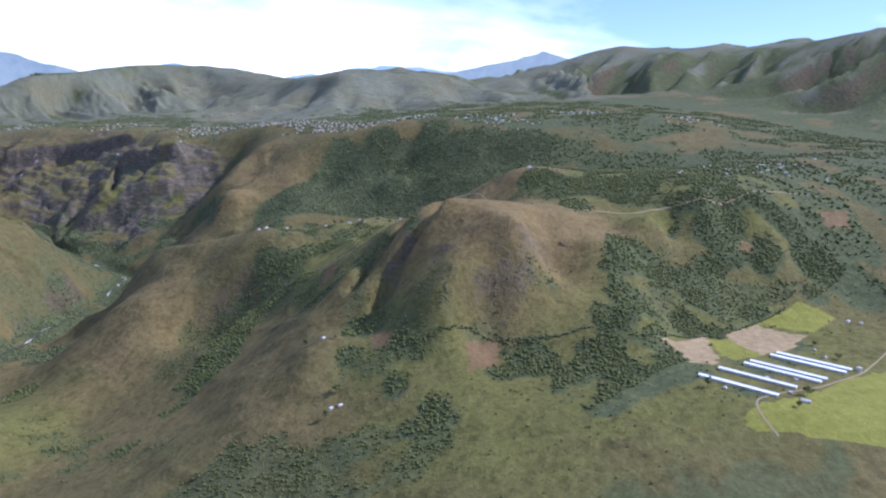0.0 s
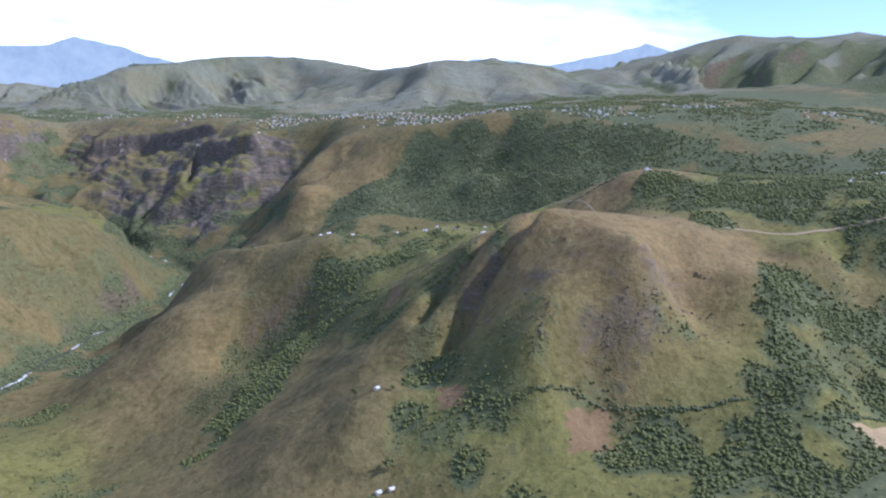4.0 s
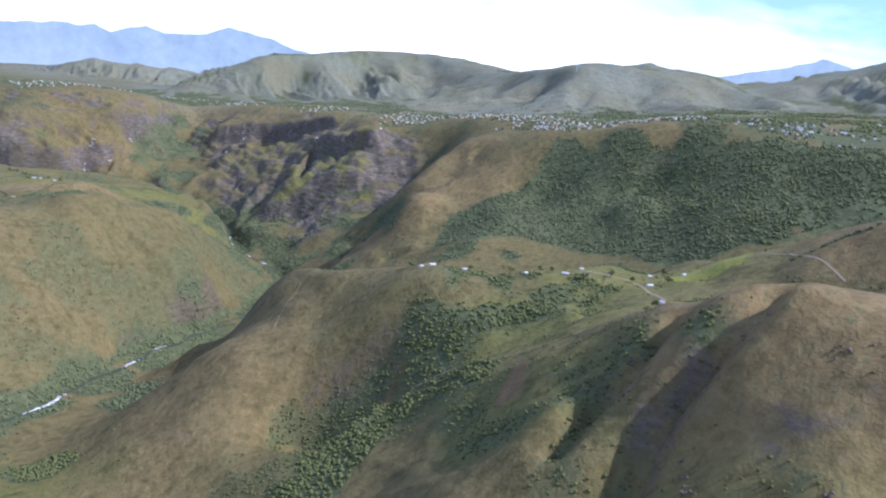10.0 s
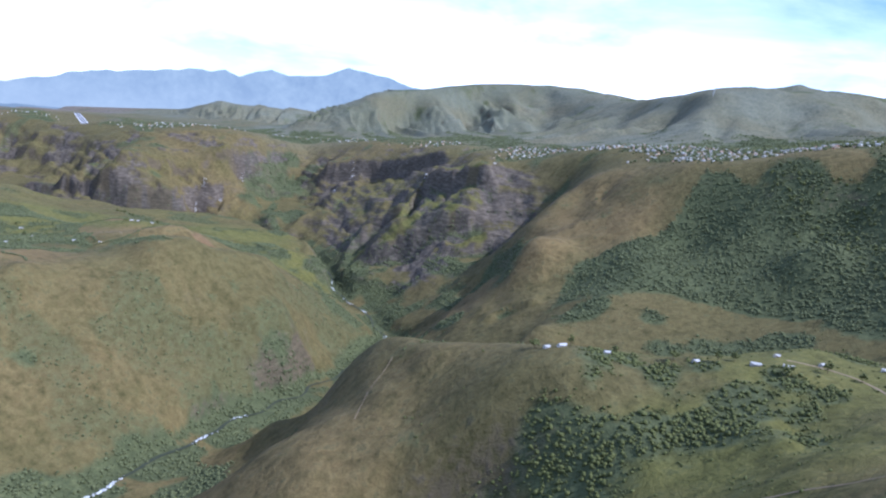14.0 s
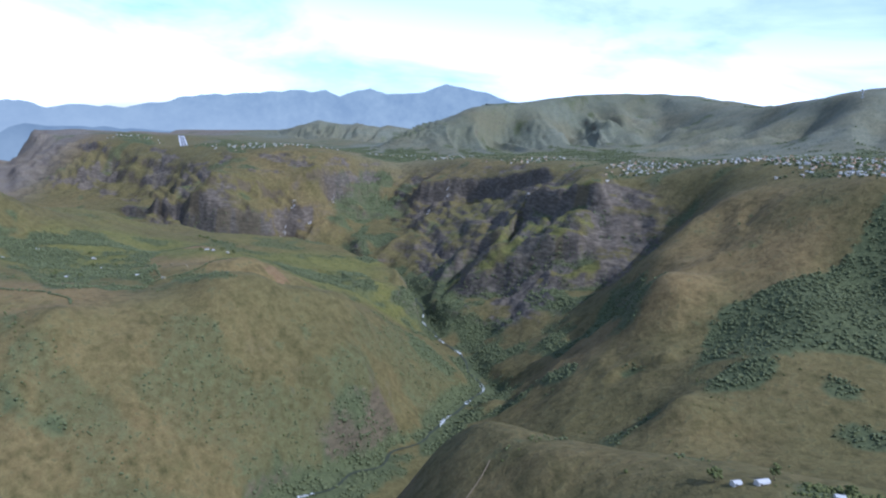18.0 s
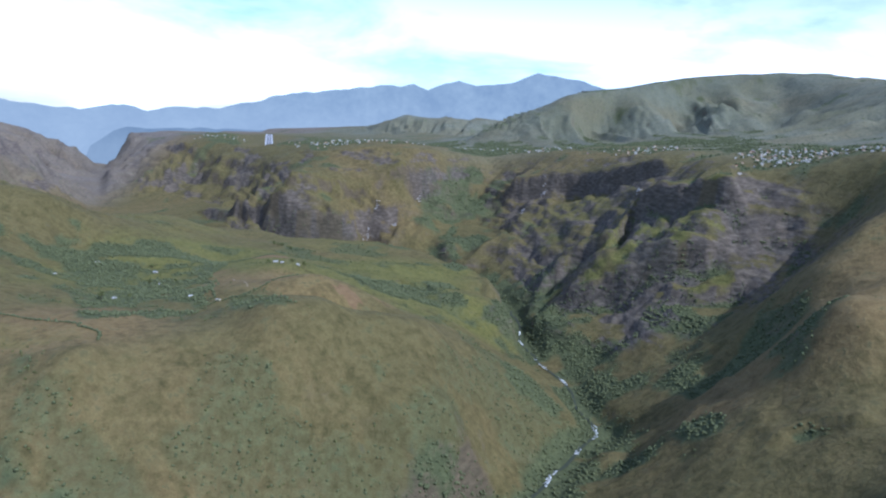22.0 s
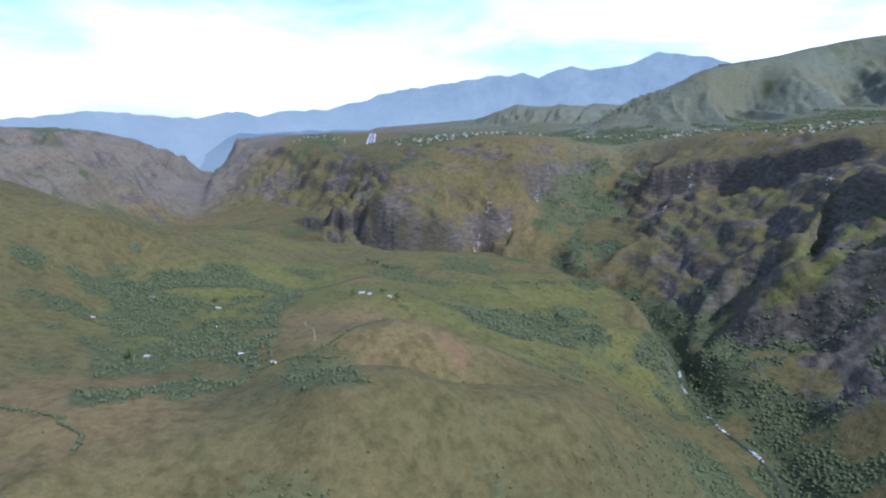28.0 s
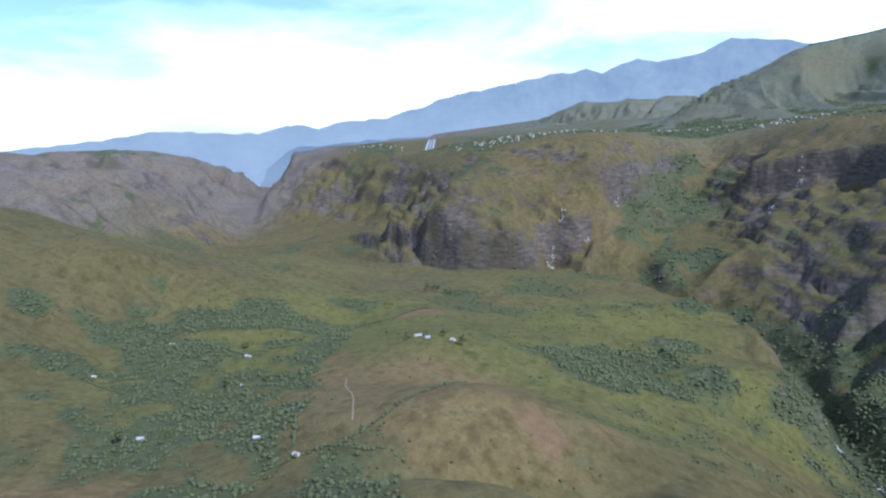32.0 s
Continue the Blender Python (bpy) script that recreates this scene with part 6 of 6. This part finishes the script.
ribbon("road_hill", "pale dirt road winding over the wooded hill", "road", [(525, 440), (545, 425), (566, 406), (601, 389), (614, 374), (630, 362), (668, 354), (720, 345), (765, 330)], 4.0, TRACK)
ribbon("road_saddle", "dirt road through the hamlet on the saddle", "road", [(455, 720), (470, 708), (478, 696), (473, 671), (455, 640), (435, 600), (412, 590), (398, 566)], 3.5, TRACK)
ribbon("road_farm", "pale dirt track between the fields and sheds", "road", [(392, 160), (400, 177), (411, 187), (440, 181), (471, 172), (527, 167), (551, 170), (589, 173), (640, 180)], 3.2, TRACK)
ribbon("track_ridge", "narrow footpath along the spur", "path", [(300, 668), (316, 672), (339, 650), (357, 621), (379, 600), (398, 575)], 1.8, TRACK)
ribbon("track_promontory", "faint footpath down the promontory", "path", [(262, 850), (256, 838), (246, 828), (240, 810), (236, 795)], 1.4, TRACK)
ribbon("track_knoll", "worn double track on the knoll", "path", [(-58, 1318), (-50, 1300), (-34, 1280), (-22, 1258), (-12, 1237)], 2.2, TRACK)
ribbon("road_hamlet", "dirt road past the yellow field", "road", [(520, 690), (540, 660), (545, 640), (530, 600), (520, 560)], 3.0, TRACK)


# ---- river ----
river_line = [(x, y) for x, y, z in RIVER if y < 1650]
rp = along([(x, y, 0) for x, y in river_line], 6.0)
for _ in range(4):
    rp[1:-1] = 0.25 * rp[:-2] + 0.5 * rp[1:-1] + 0.25 * rp[2:]
rp[:, 0] += 9 * (value(rp[:, 1], rp[:, 0] * 0.3, 45, 8) - 0.5) + 5 * (value(rp[:, 1], rp[:, 0] * 0.3, 17, 9) - 0.5)
level = np.interp(rp[:, 1], [500, 900, 1268, 1500, 1800, 2400, 3400], [-4, 7, 14, 18, 31, 40, 60]) + 0.7
way = np.gradient(rp[:, :2], axis=0)
side = np.stack([-way[:, 1], way[:, 0]], 1) / np.linalg.norm(way, axis=1)[:, None]
half = (0.9 + 1.0 * value(rp[:, 0], rp[:, 1], 40, 21))[:, None]
rows = [np.concatenate([rp[:, :2] + side * half * s, level[:, None] - 0.1 * abs(s)], 1) for s in (-1, -0.5, 0, 0.5, 1)]
n = len(rp)
k = np.arange(n - 1)
tagged(new("river", sheet("river", np.concatenate(rows), np.concatenate([np.stack([k + r * n, k + 1 + r * n, k + 1 + (r + 1) * n, k + (r + 1) * n], 1) for r in range(4)]), WATER)),
       "narrow green-brown river in the canyon floor", "river", kind="structure")
RAPIDS = [(67, 900, 18), (124, 988, 10), (150, 1030, 6), (262, 1186, 12), (285, 1235, 7), (316, 1275, 12), (289, 1392, 7), (267, 1428, 6), (255, 1450, 6), (246, 1506, 8), (243, 1540, 7)]
foam = []
for s in range(n):
    white = max(math.exp(-((rp[s, 0] - a) ** 2 + (rp[s, 1] - b) ** 2) / (2 * w * w)) for a, b, w in RAPIDS)
    for j in range(int(max(0.0, white * 1.5 - 0.5) * 46)):
        o = rng.uniform(-1, 1)
        q = rp[s, :2] + side[s] * half[s] * o * 0.9 + rng.uniform(-0.5, 0.5, 2) + (rp[min(s + 1, n - 1), :2] - rp[s, :2]) * rng.uniform(-0.6, 0.6)
        foam.append((q[0], q[1], level[s] - 0.25))
foam = np.array(foam)
strew("white_water", "white rapids foaming over the river stones", "rapids", foam, rng.uniform(0.25, 0.7, len(foam)), [b * (1, 1, 0.45) for b in BUSH], BUSH_FACES, FOAM, 12)

# ---- hedges ----
for name, label, line in (("hedge", "dark hedge along the foot of the butte", [(291, 406), (313, 388), (341, 379), (366, 356), (390, 334), (409, 321)]),
                          ("field_hedge", "dark hedge round the ploughed field", [(436, 284), (450, 282), (486, 277), (517, 267), (553, 262), (600, 258)]),
                          ("knoll_hedge", "low dark hedge across the knoll", [(-12, 1216), (4, 1237), (13, 1265), (27, 1290)]),
                          ("plot_hedge", "dark hedge round a small plot", [(-232, 1283), (-195, 1277), (-154, 1276)]),
                          ("plot_hedge", "dark hedge round a small plot", [(-76, 1238), (-52, 1251), (-34, 1219)]),
                          ("garden_hedge", "overgrown hedge beside the farmhouses", [(-43, 1200), (-18, 1219), (10, 1216)]),
                          ("plot_hedge", "dark hedge round a small plot", [(-226, 1378), (-178, 1379), (-140, 1402)]),
                          ("plot_hedge", "dark hedge round a small plot", [(-220, 1285), (-209, 1338), (-223, 1374)]),
                          ("field_hedge", "dark hedge behind the pale green field", [(-156, 1118), (-126, 1110), (-80, 1104)]),
                          ("field_hedge", "dark hedge beside the pale green field", [(-51, 1076), (-60, 1093), (-80, 1099)]),
                          ("saddle_hedge", "row of dark bushes along the ridge road", [(525, 604), (545, 596), (562, 579)]),
                          ("foot_hedge", "dark hedge on the slope above the fields", [(362, 359), (388, 334), (420, 315), (465, 309)]),
                          ("far_hedge", "long dark hedge at the end of the basin", [(-200, 1426), (-161, 1453), (-105, 1493), (-90, 1537)]),
                          ("basin_hedge", "dark hedge behind the green strip field", [(-255, 1405), (-236, 1396), (-200, 1416), (-157, 1432)])):
    q = along([(x, y, 0) for x, y in line], 1.1)
    q[:, :2] += rng.normal(size=(len(q), 2)) * 0.5
    q[:, 2] = ground(q[:, 0], q[:, 1])
    strew(name, label, "hedge", q, rng.uniform(0.6, 1.2, len(q)), BUSH, BUSH_FACES, LEAVES_DARK, 30)


# ---- single trees ----
def tree(label, tall, spread_, seed):
    """A trunk with limbs and a crown of clumps and loose leaves."""
    rng = np.random.default_rng(seed)
    ob = base("tree", label, "tree", "single trees")
    bm = bmesh.new()

    def limb(a, b, r0, r1):
        d = (Vector(b) - Vector(a))
        m = Matrix.Translation((Vector(a) + Vector(b)) / 2) @ d.to_track_quat("Z", "Y").to_matrix().to_4x4()
        bmesh.ops.create_cone(bm, cap_ends=True, segments=7, radius1=r0, radius2=r1, depth=d.length, matrix=m)

    fork = tall * 0.4
    limb((0, 0, -0.8), (0.1, 0, fork), tall * 0.035, tall * 0.022)
    part("trunk", bm, BARK, ob)
    tips = []
    bm = bmesh.new()
    for k in range(6):
        a = k * 1.05 + rng.uniform(-0.3, 0.3)
        tip = (math.cos(a) * spread_ * rng.uniform(0.4, 0.7), math.sin(a) * spread_ * rng.uniform(0.4, 0.7), tall * rng.uniform(0.6, 0.85))
        limb((0.1, 0, fork * 0.95), tip, tall * 0.016, tall * 0.006)
        tips.append(tip)
    part("limb", bm, BARK, ob)
    verts, faces = [], []
    for tip in tips + [(0, 0, tall * 0.9)]:
        for _ in range(3):
            c = np.array(tip) + rng.normal(size=3) * spread_ * 0.17
            s = SHAPES[rng.integers(len(SHAPES))] * spread_ * rng.uniform(0.22, 0.36)
            faces.append(SHAPE_FACES + sum(len(v) for v in verts))
            verts.append(s + c)
        for _ in range(70):
            d = rng.normal(size=3)
            c = np.array(tip) + d / np.linalg.norm(d) * spread_ * rng.uniform(0.3, 0.5)
            e = rng.normal(size=(2, 3)) * spread_ * 0.06
            faces.append(np.array([[0, 1, 2]]) + sum(len(v) for v in verts))
            verts.append(np.stack([c, c + e[0], c + e[1]]))
    crown = new("crown", sheet("crown", np.concatenate(verts), np.concatenate(faces), LEAVES))
    crown.parent = ob
    return ob


TREES = [tree("broad dark green tree beside the houses", 5.0, 2.9, 1), tree("tall green tree on the open bench", 6.2, 2.6, 2), tree("small round green tree in the grass", 3.6, 2.1, 3)]
spots = [(-113, 1618), (-106, 1612), (-99, 1616), (-92, 1611), (-117, 1611), (-50, 1396), (-22, 1396), (-5, 1385), (-44, 1383), (330, 765), (350, 762), (375, 757), (400, 738), (418, 725), (428, 725), (441, 700), (463, 700), (475, 690),
         (492, 672), (510, 700), (400, 575), (420, 592), (250, 470), (268, 455), (245, 410), (228, 395), (425, 165), (448, 170), (405, 214), (560, 214), (545, 190), (-145, 1315), (-125, 1330), (-180, 1385), (-135, 1215), (-118, 1230)]
for k, (x, y) in enumerate(spots):
    m = stand(x, y, 47.0 * k) @ Matrix.Scale(0.85 + 0.3 * ((k * 37) % 10) / 10, 4)
    if k < 3:
        TREES[k].matrix_basis = m
    else:
        c = copy_thing(TREES[k % 3], stand(x, y, 47.0 * k))
        c.matrix_basis = m

# ---- mast on the ridge ----
mast = base("hilltop_mast", "grey lattice mast with a hut on the ridge", "mast")
for x in (-1.2, 1.2):
    for y in (-1.2, 1.2):
        part("leg", slab([(x - 0.15, y - 0.15, 14), (x + 0.15, y - 0.15, 14), (x + 0.15, y + 0.15, 14), (x - 0.15, y + 0.15, 14)], 16), STEEL, mast)
for z in (2, 5, 8, 11, 13.6):
    part("brace", boxes((-1.3, 1.3, -1.3, -1.1, z, z + 0.2), (-1.3, 1.3, 1.1, 1.3, z, z + 0.2), (-1.3, -1.1, -1.1, 1.1, z, z + 0.2), (1.1, 1.3, -1.1, 1.1, z, z + 0.2)), STEEL, mast)
part("platform", boxes((-2.2, 2.2, -2.2, 2.2, 14, 14.3)), STEEL, mast)
part("drum", boxes((-1.6, 1.6, -1.6, 1.6, 14.3, 16.5)), GREY_ROOF, mast)
mast.matrix_basis = stand(1156, 2018, 15, 0)
